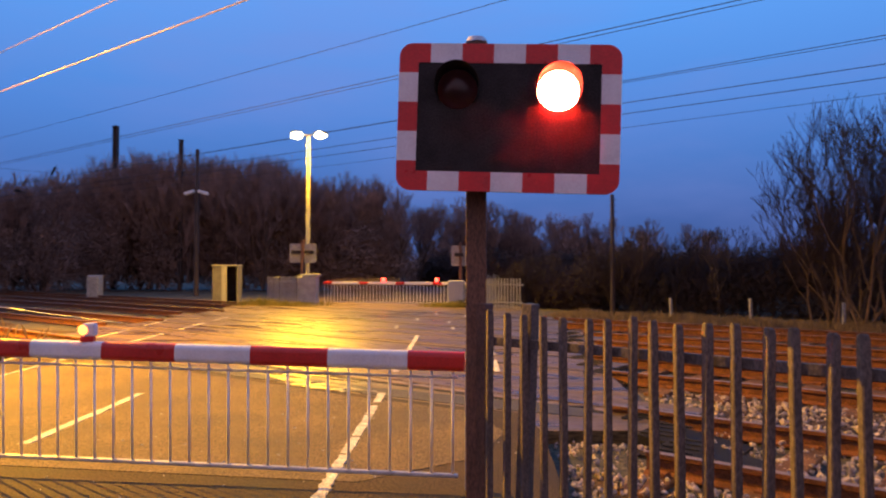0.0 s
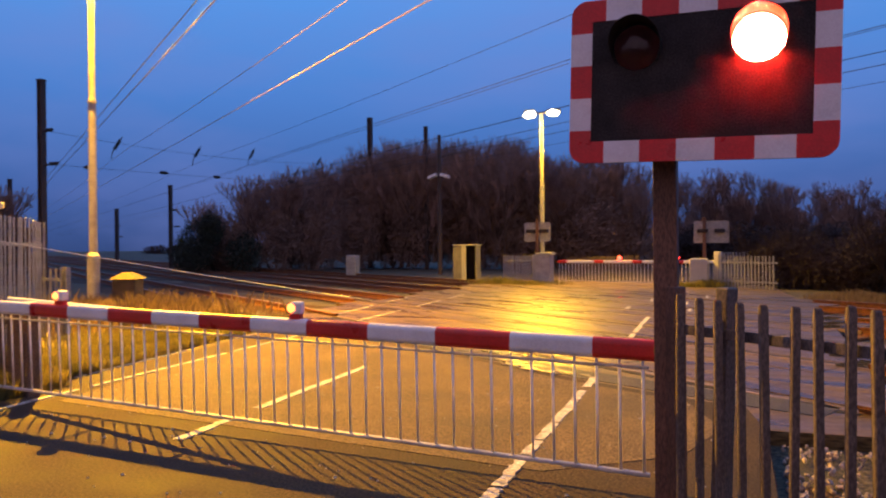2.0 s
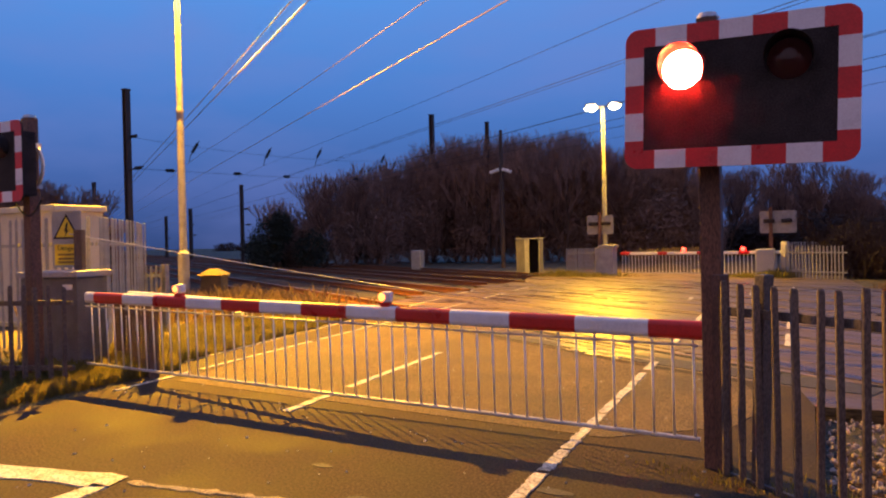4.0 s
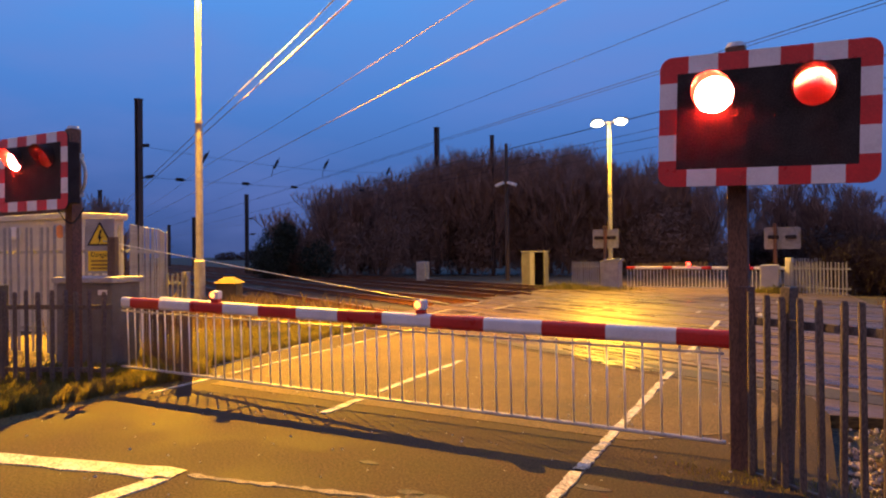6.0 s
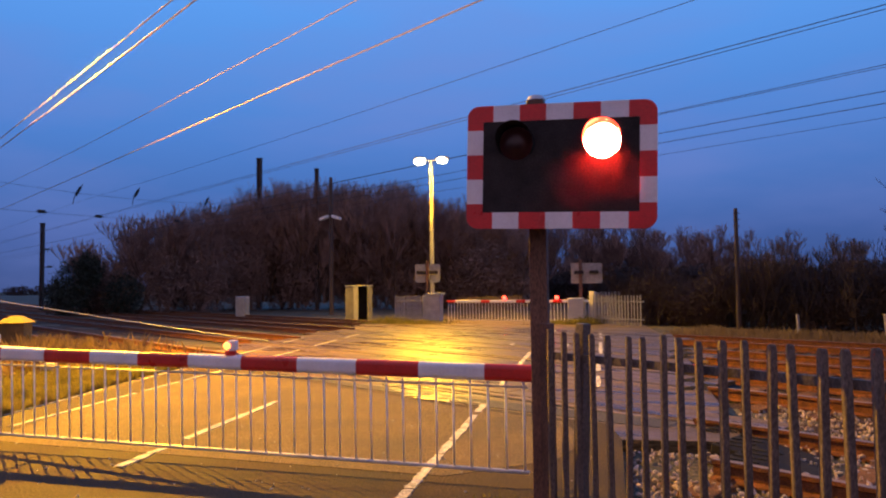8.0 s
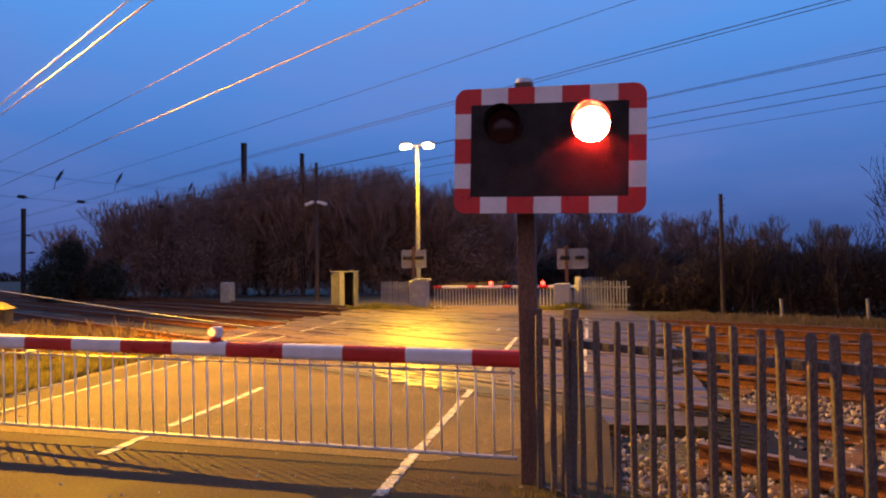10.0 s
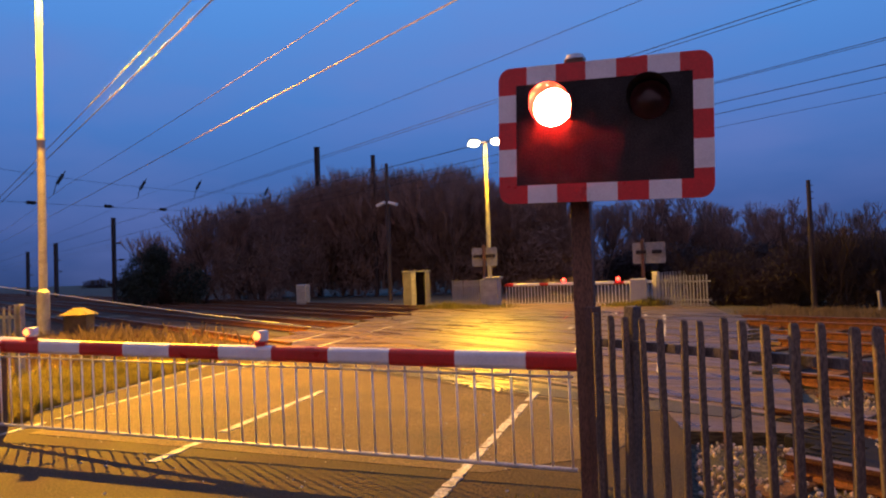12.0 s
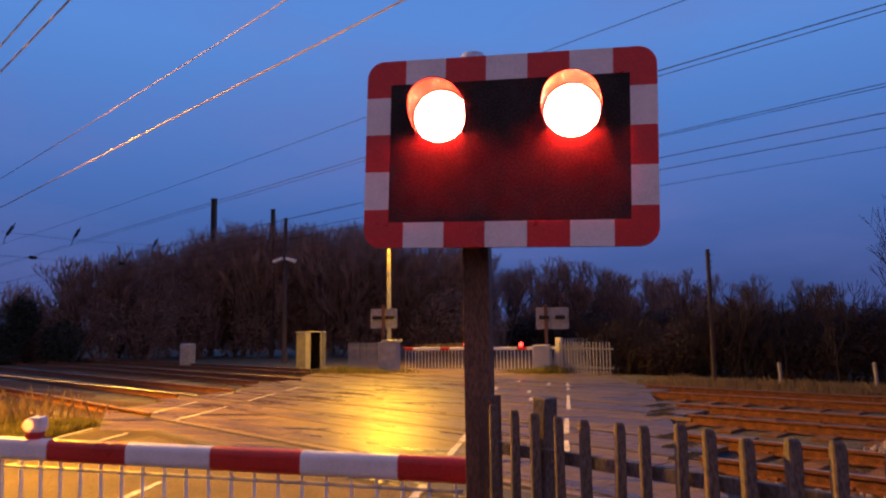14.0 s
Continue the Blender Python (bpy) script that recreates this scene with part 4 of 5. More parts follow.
far_signal((-6.9, 27.4, 1.93), 1.05, 0.74, 0.0)
far_signal((-0.55, 26.8, 1.82), 1.15, 0.76, -0.22)

r = root("crossing_barrier", (-5.9, 26.6, 0), "lowered red and white barrier across the far road", "barrier", turn=-8)
FL = 5.6
for k in range(8):
    bm = bmesh.new()
    # red bands narrowed: the lamp light washing them out is in the pattern
    box(bm, (k - 0.5 * (k % 2)) * FL / 8, (k + 1 - 0.5 * (k % 2 == 0)) * FL / 8 - 0.001, -0.04, 0.04, 0.75, 0.85, 0.02)
    red = k % 2 == 0
    part("arm_stripe", bm, RED if red else WHITE, r, "red band of the arm" if red else "white band of the arm")
bm = bmesh.new()
tube(bm, (0, 0, 0.1), (0, 0, 0.74), 0.012, sides=5)
rod = mesh_of("skirt_rod", bm, WHITE)
for k in range(44):
    o = new("skirt_rod", rod)
    o.parent, o.matrix_local = r, pose(0.05 + k * 0.127, 0, 0)
bm = bmesh.new()
box(bm, 0, FL, -0.015, 0.015, 0.08, 0.11)
part("skirt_rail", bm, GALV, r)
for x in (2.35, 4.35):
    bm = bmesh.new()
    bmesh.ops.create_uvsphere(bm, u_segments=12, v_segments=8, radius=0.075, matrix=pose(x, -0.03, 0.93))
    part("arm_lamp", bm, FAR_RED_GLOW, r, "glowing red lamp", smooth=True)

r = root("far_barrier_machine", (-6.45, 26.5, 0), "grey barrier machine beside the far arm", "barrier machine", "far barrier machines")
bm = bmesh.new()
box(bm, -0.35, 0.35, -0.3, 0.3, -0.1, 1.05, 0.03)
part("body", bm, GREY_BOX, r)
bm = bmesh.new()
box(bm, -0.2, 0.42, -0.34, 0.34, 1.05, 1.14, 0.02)
part("lid", bm, GREY_BOX, r)
r = root("far_barrier_machine", (-0.75, 25.7, 0), "yellow-lit pale machine box at the end of the far barrier", "barrier machine", "far barrier machines")
bm = bmesh.new()
box(bm, -0.42, 0.15, -0.28, 0.28, -0.1, 0.92, 0.05)
part("body", bm, CREAM, r)
palisade((-7.9, 26.3), (-6.75, 26.1), 1.14, 0.085, "grey palisade at the far barrier machine", (0.3, 0.95), material=PALE_STEEL)
palisade((-0.25, 25.6), (1.45, 24.2), 1.12, 0.13, "pale palisade fence beyond the tracks", (0.3, 0.9), material=PALE_STEEL, posts=((-0.08, 0.25, 0.1, 1.25, 0, CREAM),))
palisade((-0.2, 25.75), (0.6, 27.7), 1.22, 0.13, "pale palisade returning beside the far road", (0.3, 0.95), material=PALE_STEEL)
palisade((-5.95, 28.3), (-3.9, 33.0), 1.02, 0.13, "brown steel fence beside the far road", (0.3, 0.85), material=FENCE_STEEL)

# ---- masts, poles, wires ----
def mast(at, h, w, label, arms=True):
    r = root("overhead_line_mast", at, label, "mast", "railway masts")
    bm = bmesh.new()
    for x in (-w / 2 + 0.02, w / 2 - 0.02):
        box(bm, x - 0.02, x + 0.02, -w / 2, w / 2, -0.2, h, 0)
    box(bm, -w / 2 + 0.04, w / 2 - 0.04, -0.015, 0.015, -0.2, h, 0)
    part("column", bm, MAST, r)
    bm = bmesh.new()
    box(bm, -w / 2 - 0.02, w / 2 + 0.02, -w / 2 - 0.02, w / 2 + 0.02, h, h + 0.06)
    part("cap", bm, MAST, r)
    if arms:
        for z, l in ((h - 2.0, 0.9), (h - 3.3, 1.3)):
            bm = bmesh.new()
            tube(bm, (0, 0, z), (l, -0.3, z + 0.05), 0.03, sides=6)
            part("bracket_arm", bm, MAST, r)
            bm = bmesh.new()
            for j in range(4):
                tube(bm, (l * 0.55 + 0.09 * j, -0.2, z + 0.03), (l * 0.55 + 0.09 * j + 0.05, -0.2, z + 0.03), 0.075, sides=8)
            part("insulator", bm, CABLE, r)


mast((-24.5, 19.75, 0), 7.95, 0.23, "dark steel overhead line mast with insulators")
mast((-25.9, 48.2, 0), 11.2, 0.32, "dark steel overhead line mast in front of the trees", False)
mast((-52.8, 38.6, 0), 7.0, 0.24, "distant dark overhead line mast")
mast((-42.0, 44.4, 0), 6.5, 0.24, "distant dark overhead line mast")
mast((-69.3, 63.8, 0), 6.3, 0.34, "far-off overhead line mast on the horizon")
mast((-88.4, 76.4, 0), 6.3, 0.34, "far-off overhead line mast on the horizon")
mast((-19.3, 44.0, 0), 9.4, 0.22, "slim dark mast among the trees", False)

r = root("telegraph_pole", (4.35, 24.0, 0), "wooden telegraph pole in front of the hedge", "pole")
bm = bmesh.new()
tube(bm, (0, 0, -0.2), (0, 0, 3.78), 0.08, 0.06, sides=12)
part("pole", bm, MAST, r)
for z in (3.62, 3.42, 3.22):
    bm = bmesh.new()
    tube(bm, (-0.08, 0, z), (0.12, 0, z), 0.014, sides=6)
    part("step_iron", bm, MAST, r)


def wire(n, z, sag, rad, material=COPPER, s0=-170, s1=60, label="overhead railway wire above the tracks"):
    bm = bmesh.new()
    k = 36
    p = []
    for i in range(k + 1):
        s = s0 + (s1 - s0) * i / k
        ph = ((s - 8) / 46.0) % 1.0
        x, y = along(s, n)
        p.append(Vector((x, y, z - sag * 4 * ph * (1 - ph))))
    strand(bm, p, rad)
    tagged(new("overhead_wire", mesh_of("overhead_wire", bm, material)), label, "wire", "overhead wires")


for n, z, sag, rad in ((3.60, 5.3, 0.05, 0.012), (3.84, 5.3, 0.05, 0.014), (6.3, 6.05, 0.25, 0.010), (6.25, 4.95, 0.0, 0.013), (9.7, 5.7, 0.2, 0.010), (9.5, 4.65, 0.0, 0.012), (9.75, 4.68, 0.0, 0.010), (13.0, 4.95, 0.1, 0.012), (13.3, 4.92, 0.0, 0.010), (13.0, 4.45, 0.0, 0.013), (13.9, 4.45, 0.0, 0.013), (17.2, 4.95, 0.1, 0.010)):
    wire(n, z, sag, rad * (0.88 if n < 9 else 0.55), COPPER if n < 9 else CABLE)


# two span wires between the masts on either side of the tracks, with their insulators
SPAN_A, SPAN_B = Vector((-24.5, 19.75, 0)), Vector((-25.9, 48.2, 0))
headspan = root("headspan", (0, 0, 0), "dark span wires with insulators strung across the tracks", "overhead wires")
for z0, z1, sag in ((6.05, 7.9, 0.55), (4.75, 6.1, 0.12)):
    bm = bmesh.new()
    strand(bm, [SPAN_A.lerp(SPAN_B, k / 16) + Vector((0, 0, z0 + (z1 - z0) * k / 16 - sag * 4 * (k / 16) * (1 - k / 16))) for k in range(17)], 0.008)
    part("span_wire", bm, CABLE, headspan)


def insulator(f, z, slant):
    """A string of sheds on the span, f of the way across, hanging aslant or lying flat."""
    p = SPAN_A.lerp(SPAN_B, f) + Vector((0, 0, z))
    d = Vector((0.05, 0.42, 0.62)).normalized() if slant else Vector((0, 1, 0.03)).normalized()
    half = 0.42 if slant else 0.30
    bm = bmesh.new()
    tube(bm, p - d * half, p + d * half, 0.022, sides=6)
    for j in range(5):
        q = p + d * half * (-0.55 + 0.26 * j)
        tube(bm, q - d * 0.03, q + d * 0.03, 0.085, 0.06, sides=8)
    part("insulator", bm, CABLE, headspan)
    if slant:
        bm = bmesh.new()
        tube(bm, p - d * half, p - d * half - Vector((0, 0.1, 0.35)), 0.018, sides=6)
        part("dropper", bm, CABLE, headspan)


for f, z in ((0.133, 6.0), (0.315, 6.27), (0.476, 6.74), (0.734, 7.11)):
    insulator(f, z, True)
for f, z in ((0.232, 5.02), (0.369, 5.16), (0.615, 5.53), (0.08, 4.83)):
    insulator(f, z, False)

# ---- trees and hedges ----
def prisms(segs, sides=3):
    """Tapered bars for a list of (start, end, radius, end radius), as vertices and faces."""
    vs, fs, ends = [], [], {}
    for a, b, r0, r1 in segs:
        d = (b - a)
        if d.length < 1e-5:
            continue
        d.normalize()
        u = Vector((1, 0, 0)) - d * d.x
        u = u.normalized() if u.length > 0.1 else d.orthogonal().normalized()
        w = d.cross(u)
        lo = ends.get(tuple(round(c, 4) for c in a))
        rings = ((b, r1),) if lo is not None else ((a, r0), (b, r1))
        o = len(vs)
        for c, r in rings:
            for i in range(sides):
                t = math.tau * i / sides
                vs.append(c + u * (math.cos(t) * r) + w * (math.sin(t) * r))
        hi = len(vs) - sides
        lo = o if lo is None else lo
        for i in range(sides):
            j = (i + 1) % sides
            fs.append((lo + i, lo + j, hi + j, hi + i))
        ends.setdefault(tuple(round(c, 4) for c in b), hi)
    return vs, fs


def grow(rng, a, d, length, rad, depth, out, lean, split=3, shrink=0.72, wander=0.35):
    """Branches that fork and thin out, gathered into out by depth."""
    p, steps = a.copy(), 3
    for k in range(steps):
        d = (d + Vector((rng.uniform(-1, 1), rng.uniform(-1, 1), rng.uniform(-0.6, 0.8))) * wander * 0.5 + lean).normalized()
        q = p + d * length / steps
        out.append((p.copy(), q.copy(), rad * (1 - 0.25 * k / steps), rad * (1 - 0.25 * (k + 1) / steps), depth))
        p = q
        if depth > 0 and k < steps - 1 and rng.random() < 0.8:
            e = (d + Vector((rng.uniform(-1, 1), rng.uniform(-1, 1), rng.uniform(-0.2, 0.7))) * 0.9).normalized()
            grow(rng, p, e, length * shrink * rng.uniform(0.6, 0.95), rad * 0.5, depth - 1, out, lean, split, shrink, wander)
    if depth > 0:
        for _ in range(split):
            e = (d + Vector((rng.uniform(-1, 1), rng.uniform(-1, 1), rng.uniform(-0.3, 0.8))) * 0.7).normalized()
            grow(rng, p, e, length * shrink * rng.uniform(0.7, 1.0), rad * 0.6, depth - 1, out, lean, split, shrink, wander)


def tree(name, seed, height, stems, depth, label, spread=0.35, thin=0.012, bark=BARK, trunk_r=0.09, category="tree", split=3, first=0.34, twig=TWIG):
    rng = random.Random(seed)
    stem_segs = []
    for k in range(stems):
        segs = []
        a = Vector((rng.uniform(-1, 1) * spread * (stems > 1), rng.uniform(-1, 1) * spread * (stems > 1), -0.2))
        d = Vector((rng.uniform(-1, 1) * spread, rng.uniform(-1, 1) * spread, 1)).normalized()
        grow(rng, a, d, height * first * rng.uniform(0.8, 1.1), trunk_r * rng.uniform(0.6, 1), depth, segs, Vector((0, 0, 0.10)), split)
        stem_segs.append(segs)
    f = height / max(s[1].z for segs in stem_segs for s in segs)
    stem_segs = [[(a * f, b * f, max(r0, thin), max(r1, thin * 0.7), dp) for a, b, r0, r1, dp in segs] for segs in stem_segs]
    r = root(name, (0, 0, 0), label, category)
    groups = [("trunk", [s[:4] for s in segs if s[4] >= depth - 1], 6, bark) for segs in stem_segs]
    groups.append(("crown", [s[:4] for segs in stem_segs for s in segs if s[4] < depth - 1], 3, twig))
    for nm, bars, sides, m in groups:
        vs, fs = prisms(bars, sides)
        me = bpy.data.meshes.new(nm)
        me.from_pydata([tuple(v) for v in vs], [], fs)
        me.materials.append(m)
        o = new(nm, me)
        o.parent = r
    return r


def place(master, spots, rng, group):
    """Copies of a tree at spots; the master takes the first."""
    for k, (x, y, z) in enumerate(spots):
        m = pose(x, y, z, 0, 0, rng.uniform(0, 360))
        if k == 0:
            master.matrix_basis = m @ Matrix.Diagonal((*master.scale, 1))
            tagged(master, group=group)
        else:
            copy_thing(master, m)


vr = random.Random(5)
# dense bank of bare trees behind the crossing
BANK = ((-31.2, 5.6), (-28.1, 7.4), (-25.5, 8.3), (-22.8, 8.7), (-20.5, 8.4), (-18.0, 8.2), (-15.6, 8.7), (-13.5, 8.0), (-11.6, 7.5), (-9.0, 7.0), (-7.6, 6.2), (-6.4, 5.2))
masters = {}
for h in (5.4, 7.0, 8.2, 8.8):
    masters[h] = [tree("bare_tree", 11 + int(h * 7) + q, h, 4, 4, "dense bare winter tree in the bank behind the crossing", 0.45, 0.012, split=4, first=0.30) for q in range(2)]
spots = {h: ([], []) for h in masters}
for i in range(46):
    x = -32.5 + 26.8 * (i % 23) / 22 + vr.uniform(-0.5, 0.5)
    row = i // 23
    want = next((h0 + (h1 - h0) * (x - x0) / (x1 - x0) for (x0, h0), (x1, h1) in zip(BANK, BANK[1:]) if x0 <= x <= x1), 5.3)
    h = min(masters, key=lambda q: abs(q - want + vr.uniform(-0.3, 0.5)))
    y = 45.5 + row * 3.0 + vr.uniform(-1, 1)
    spots[h][i % 2].append((x * (1 + 0.03 * row), y, want * 1.05 * (1 + row * 0.05) - h + vr.uniform(-0.3, 0.2)))
for h, pair in masters.items():
    for q in (0, 1):
        place(pair[q], spots[h][q] or [(-40, 60, 0)], vr, "bare trees in the bank")

# low trees that close the road's end and the hedges on both sides
low = tree("bare_tree", 77, 7.6, 4, 4, "rounded bare tree at the end of the road", 0.5, 0.02, split=4, first=0.30)
place(low, [(-1.6, 60, 0), (0.8, 63, -0.4), (3.0, 66, -1.2), (5.5, 66, -1.0), (8.5, 66, -0.9), (11, 68, -1.3), (-4.2, 57, -3.6), (14, 66, -1.6), (18, 66, -2), (-2.6, 63, -0.9), (1.9, 61, -1.0), (7.0, 62, -1.9), (-0.4, 66, 0.1)], vr, "bare trees at the road end")
far_l = tree("bare_tree", 78, 7.0, 3, 4, "feathery bare tree beyond the tracks", 0.4, 0.024, split=3)
place(far_l, [(-29.6, 38.2, -0.5), (-27.6, 39.2, -0.2), (-31.4, 38.6, -1.6), (-33.5, 41, -2.4), (-26.2, 41, 0.2), (-38, 48, -2.5)], vr, "feathery trees")

side = tree("bare_tree", 83, 4.9, 4, 4, "dark bare tree behind the relay building", 0.5, 0.018, split=4, first=0.30)
place(side, [(-30.6, 18.0, 0), (-29.2, 19.2, 0.1), (-28.8, 20.6, -0.5), (-31.6, 16.6, 0.2), (-28.2, 21.8, -1.6), (-32.5, 15.2, 0)], vr, "trees behind the relay building")


def thicket(name, centres, seed, label, material, count, blade, category="hedge", kind="stuff"):
    """A mass of short crossing twigs and dead leaves round the given centres (x, y, z, rx, ry, rz)."""
    rng = random.Random(seed)
    vs, fs = [], []
    for x, y, z, rx, ry, rz in centres:
        for _ in range(count):
            while True:
                p = Vector((rng.uniform(-1, 1), rng.uniform(-1, 1), rng.uniform(-1, 1)))
                if p.length < 1:
                    break
            p *= 0.72 + 0.28 * rng.random() + 0.25 * noise.noise(p * 2.3 + Vector((x, y, z)))
            c = Vector((x + p.x * rx, y + p.y * ry, z + p.z * rz))
            d = Vector((rng.uniform(-1, 1), rng.uniform(-1, 1), rng.uniform(-0.5, 1.2))).normalized() * blade * rng.uniform(0.5, 1.3)
            u = d.orthogonal().normalized() * blade * 0.22
            o = len(vs)
            vs += [c - d - u, c + d, c - d * 0.2 + u]
            fs.append((o, o + 1, o + 2))
    me = bpy.data.meshes.new(name)
    me.from_pydata([tuple(v) for v in vs], [], fs)
    me.materials.append(material)
    return tagged(new(name, me), label, category, kind=kind)


# hedge colour lowered to stand for the missing lamp light
HEDGE = mat("shaded_hedge", (0.034, 0.018, 0.012), 0.95, vary=0.4, scale=0.8)
# lightened like the twigs above it, with light put into the colour
BANK_HEDGE = mat("bank_undergrowth", (0.20, 0.12, 0.09), 0.95, vary=0.4, scale=0.8)
EVERGREEN = mat("dark_evergreen", (0.018, 0.026, 0.016), 0.9, vary=0.4, scale=1.5)
thicket("bank_undergrowth", [(x, 45.6 + 0.8 * math.sin(x), h * 0.36, 2.2, 2.0, h * 0.44) for x, h in BANK] + [((a[0] + b[0]) / 2, 46.6, (a[1] + b[1]) * 0.21, 1.8, 2.0, (a[1] + b[1]) * 0.22) for a, b in zip(BANK, BANK[1:])], 3, "dense dark undergrowth below the bare trees", BANK_HEDGE, 6500, 0.17)
thicket("evergreen_bush", [(-30.9, 35.2, 1.6, 1.5, 1.3, 2.0), (-30.2, 35.6, 2.6, 0.9, 0.9, 1.2), (-32.4, 36.0, 1.0, 1.4, 1.2, 1.4), (-28.6, 36.6, 1.1, 1.6, 1.2, 1.5)], 4, "dark evergreen bush beside the tracks", EVERGREEN, 2600, 0.14, "bush", "")
thicket("scrub", [(-29.6, 37.2, 1.6, 2.0, 1.2, 2.3), (-27.6, 38.2, 1.9, 2.0, 1.2, 2.6), (-25.6, 40.4, 2.2, 2.2, 1.4, 3.0), (-32.0, 38.0, 1.2, 1.8, 1.2, 1.8), (-34.5, 42, 0.8, 2.4, 1.4, 1.6), (-24.2, 43, 2.6, 2.2, 1.4, 3.4)], 14, "tangled dark scrub below the feathery trees", BANK_HEDGE, 4200, 0.13)
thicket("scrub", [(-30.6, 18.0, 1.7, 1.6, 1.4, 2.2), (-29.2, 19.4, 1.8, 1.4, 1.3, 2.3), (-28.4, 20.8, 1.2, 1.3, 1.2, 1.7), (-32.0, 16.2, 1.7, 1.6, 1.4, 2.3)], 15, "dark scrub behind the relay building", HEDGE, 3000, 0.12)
right = []
for i in range(26):
    q = i / 25
    x, y = -4.5 + 30 * q, 55 - 12 * q
    right.append((x, y, 1.0, 2.4, 2.0, 1.6 + 0.4 * math.sin(i * 1.7)))
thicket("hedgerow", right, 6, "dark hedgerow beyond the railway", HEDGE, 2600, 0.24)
near_right = []
for i in range(22):
    q = i / 21
    x, y = 1.9 + 16 * q, 27.4 - 11.2 * q
    near_right.append((x, y, 0.6 + 0.3 * q + 0.25 * math.sin(i * 5.1), 1.5, 1.3, 1.2 + 0.25 * math.sin(i * 2.1) + 0.4 * q))
thicket("trackside_hedge", near_right, 7, "hedge along the railway boundary, its shade put into a dark colour", HEDGE, 7500, 0.075)
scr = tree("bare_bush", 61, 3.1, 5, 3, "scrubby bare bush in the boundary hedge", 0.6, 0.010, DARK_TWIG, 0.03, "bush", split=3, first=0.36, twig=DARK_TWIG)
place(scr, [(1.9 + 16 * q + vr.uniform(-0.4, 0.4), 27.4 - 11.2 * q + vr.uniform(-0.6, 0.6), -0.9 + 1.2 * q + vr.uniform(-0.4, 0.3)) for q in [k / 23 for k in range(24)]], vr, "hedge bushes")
thicket("far_hedge", [(-120 + 14 * i, 150 + 5 * math.sin(i * 2.0), 0.8, 9, 4, 2.2 + 0.8 * math.sin(i * 1.3)) for i in range(14)] + [(-230 + 14 * i, 230, 0.8, 9, 4, 3 + math.sin(i * 1.9)) for i in range(12)], 8, "low dark hedges on the horizon", HEDGE, 700, 0.9)

# tall saplings with pale stems by the right-hand boundary
sap = tree("bare_sapling", 91, 4.9, 5, 4, "tall bare sapling with pale stems beside the railway", 0.30, 0.006, PALE_BARK, 0.042, split=3, first=0.40, twig=DARK_TWIG)
place(sap, [(8.3, 17.6, -0.5), (9.4, 18.3, -0.1), (10.6, 17.7, 0.2)], vr, "saplings")
sap2 = tree("bare_sapling", 95, 5.6, 4, 4, "leaning bare sapling with pale stems", 0.5, 0.006, PALE_BARK, 0.045, split=3, first=0.34, twig=DARK_TWIG)
place(sap2, [(9.0, 17.2, -0.4), (11.6, 18.2, 0.3), (12.8, 17.3, 0.5)], vr, "saplings")


def grass(name, area, count, h, material, seed, label, base=-0.09):
    """Blades of grass over an area given by a sampling function."""
    rng = random.Random(seed)
    vs, fs = [], []
    for _ in range(count):
        x, y = area(rng)
        hh = h * rng.uniform(0.35, 1.25) * (0.7 + 0.6 * abs(noise.noise((x * 0.8, y * 0.8, 3))))
        t = rng.uniform(0, math.tau)
        w = rng.uniform(0.004, 0.010)
        lx, ly = rng.uniform(-0.4, 0.4) * hh, rng.uniform(-0.4, 0.4) * hh
        o = len(vs)
        vs += [(x - w * math.cos(t), y - w * math.sin(t), base - 0.04), (x + w * math.cos(t), y + w * math.sin(t), base - 0.04), (x + lx * 0.4, y + ly * 0.4, base + hh * 0.65), (x + lx, y + ly, base + hh)]
        fs += [(o, o + 1, o + 2), (o + 2, o + 1, o + 3)]
    me = bpy.data.meshes.new(name)
    me.from_pydata(vs, [], fs)
    me.materials.append(material)
    tagged(new(name, me), label, "grass", kind="stuff")


def verge(rng):
    y = rng.uniform(2.4, 11.5)
    edge = -5.25 - 0.02 * y if y < 5 else -5.35 - (y - 5) * 0.20
    return edge - abs(rng.gauss(0, 1.0)) - (0.28 if y > 5.5 else 0.05), y


def boundary(rng):
    s = rng.uniform(-7, 18)
    return along(s - 3, 19.0 + rng.gauss(0, 0.5))


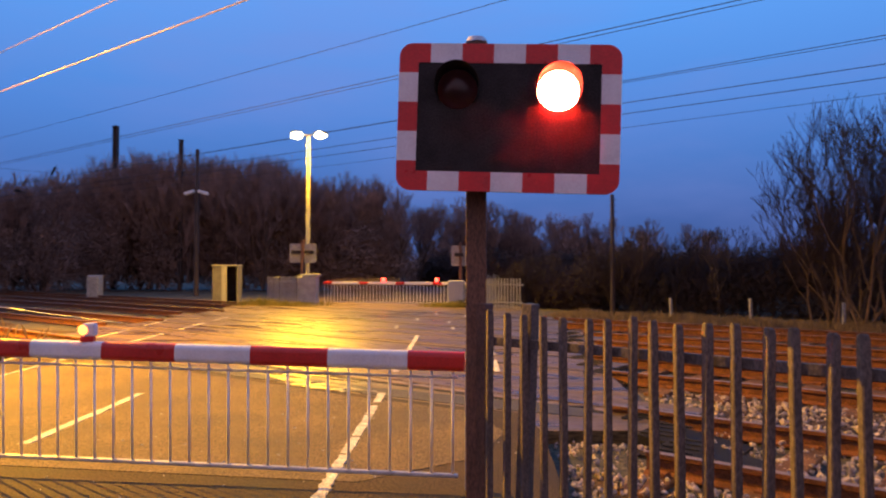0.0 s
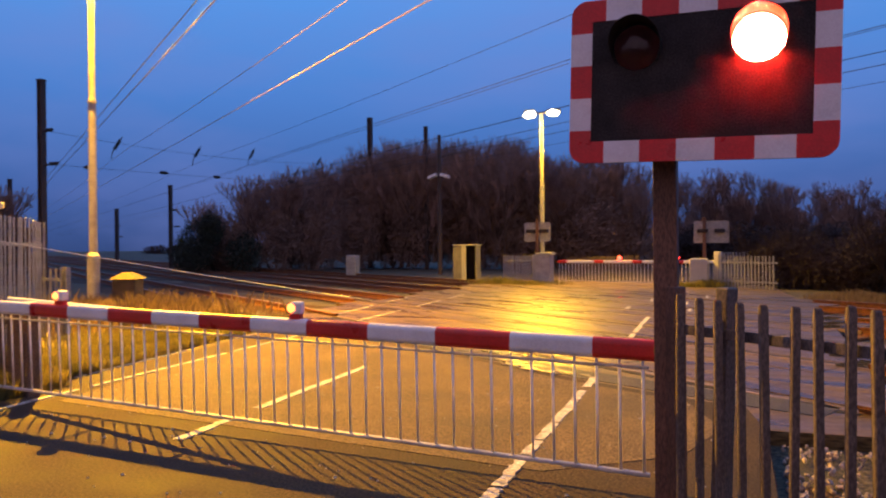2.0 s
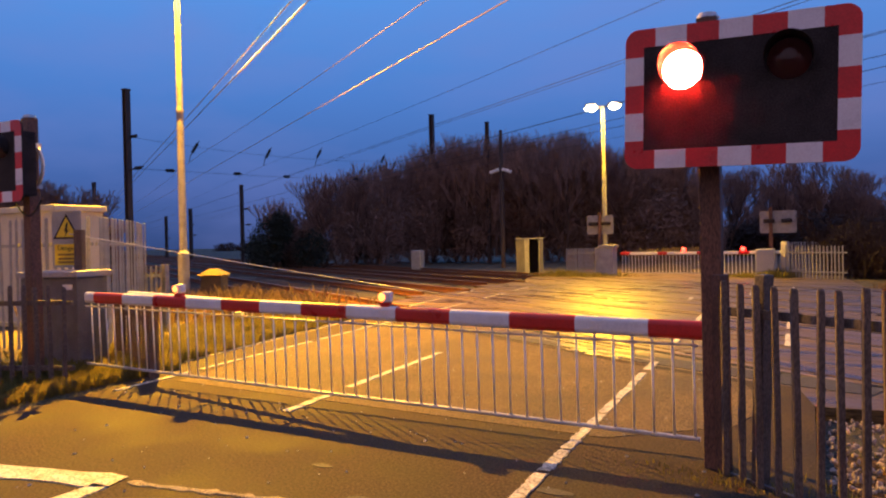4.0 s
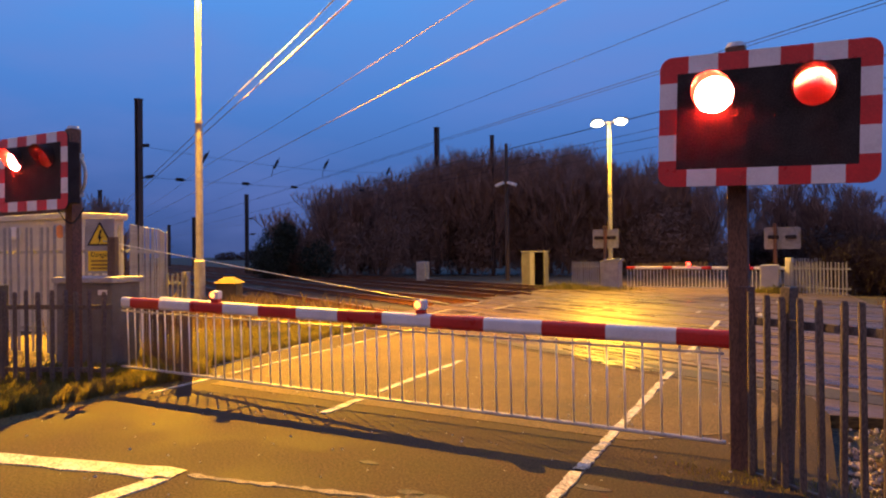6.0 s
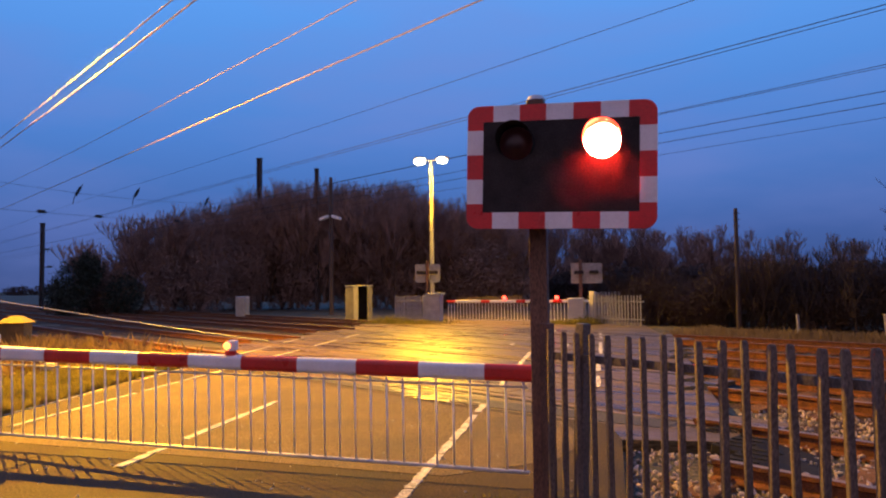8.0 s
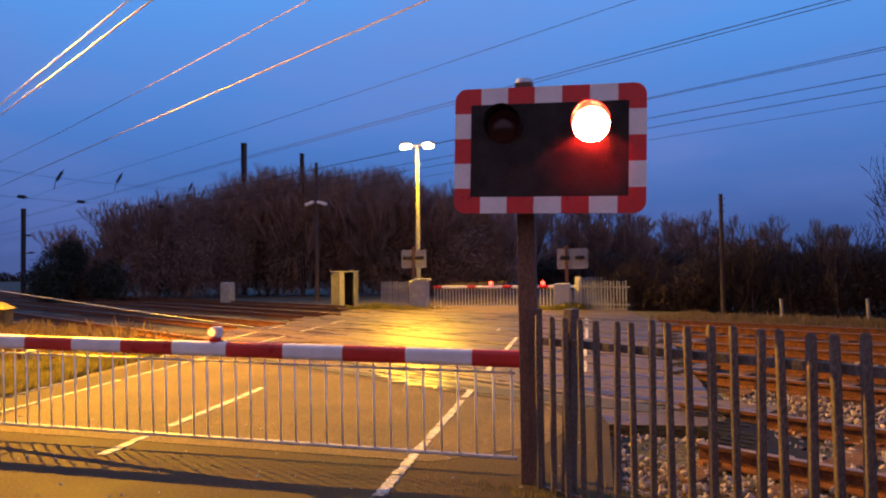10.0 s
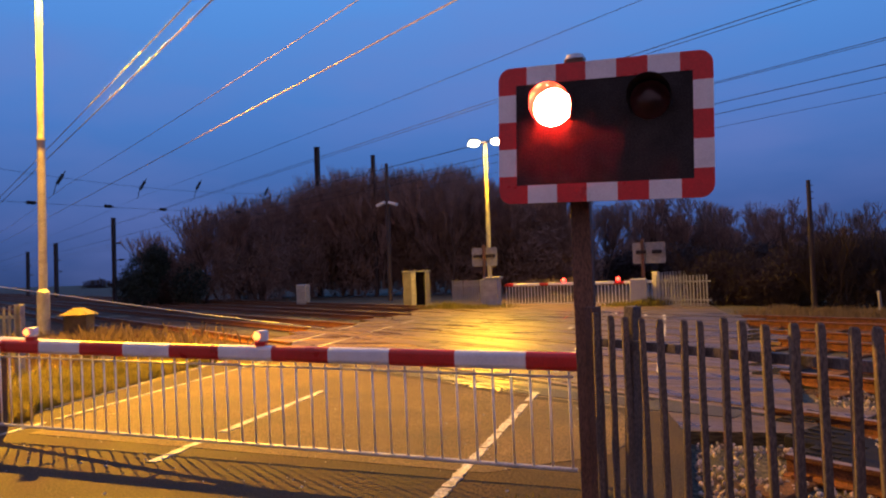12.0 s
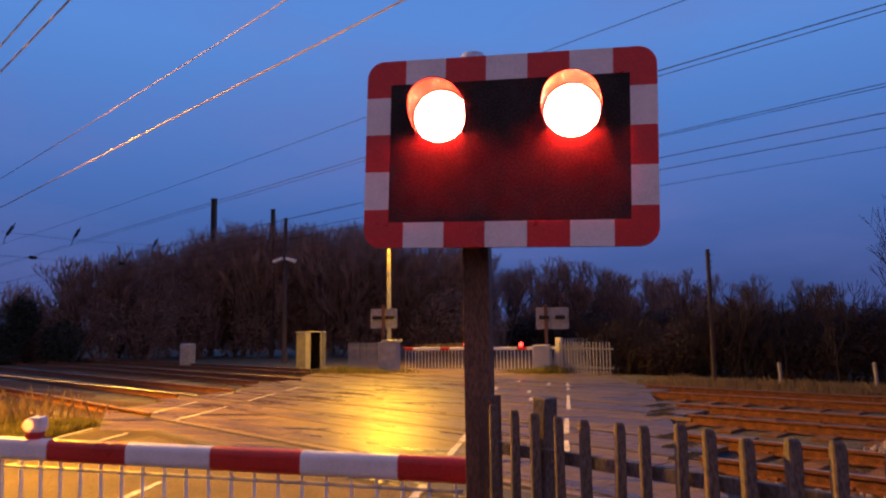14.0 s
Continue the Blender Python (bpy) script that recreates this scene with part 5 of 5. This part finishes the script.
grass("verge_grass", verge, 42000, 0.15, GRASS, 21, "rough grass verge lit by the street lamp", 0.0)
grass("dry_trackside_grass", boundary, 22000, 0.26, DRY_GRASS, 22, "pale dry grass along the railway boundary")
grass("post_grass", lambda g: (g.gauss(0.55, 0.35), g.gauss(3.95, 0.10)), 500, 0.055, GRASS, 23, "tufts of grass round the signal post", -0.02)
grass("far_machine_grass", lambda g: (g.gauss(-1.0, 0.5) if g.random() < 0.5 else g.gauss(-7.2, 0.8), g.gauss(25.4, 0.25)), 3200, 0.30, GRASS, 24, "grass round the far barrier machines")
grass("pillar_grass", lambda g: (g.gauss(-10.5, 1.0), g.gauss(10.6, 1.0)), 5000, 0.6, DRY_GRASS, 25, "tall dry grass round the lamp column")
for k, (s, h) in enumerate(((-6.6, 0.8), (-4.6, 0.85), (-2.6, 0.8), (-0.5, 0.95), (1.4, 1.0), (3.2, 0.9), (5.1, 0.95), (7.0, 0.9))):
    x, y = along(s, 19.0)
    r = root("boundary_post", (x, y, -0.1), "short weathered boundary post in the dry grass", "post", "boundary posts")
    bm = bmesh.new()
    box(bm, -0.03, 0.03, -0.03, 0.03, 0, h * 0.85, 0.008)
    part("post", bm, CONCRETE, r).matrix_local = pose(0, 0, 0, 0, vr.uniform(-4, 4), 30)


# ---- flashing ----
PERIOD = 0.7315


def motions():
    """The shutters drop clear of each lens in turn and rise again to darken it."""
    step = 1.0 / FPS
    for group in (NEAR, LEFT):
        for side, (sh, face, cx, cy) in enumerate(group):
            shut, opened = face @ pose(cx, cy, -0.04), face @ pose(cx, cy - 0.235, -0.04)
            # times at which this lamp lights and goes out
            spans = []
            for k in range(-1, 21):
                on = 0.13 + 0.730 * k if side == 0 else 0.47 + PERIOD * k
                off = (0.45 if side == 0 else 0.10 + PERIOD) + PERIOD * k + 0.025
                spans.append((math.ceil(on * FPS - 0.01) if side == 0 else round(on * FPS), math.floor((off - 0.025) * FPS) if side == 0 else round(off * FPS)))
            last = round(14.0 * FPS)
            lit = [any(a <= f <= b for a, b in spans) for f in range(last + 1)]
            rows = []
            for f in range(last + 1):
                if f in (0, last) or lit[f] != lit[f - 1] or lit[f] != lit[min(last, f + 1)]:
                    rows.append((f * step, opened if lit[f] else shut))
            walk(sh, rows)


motions()
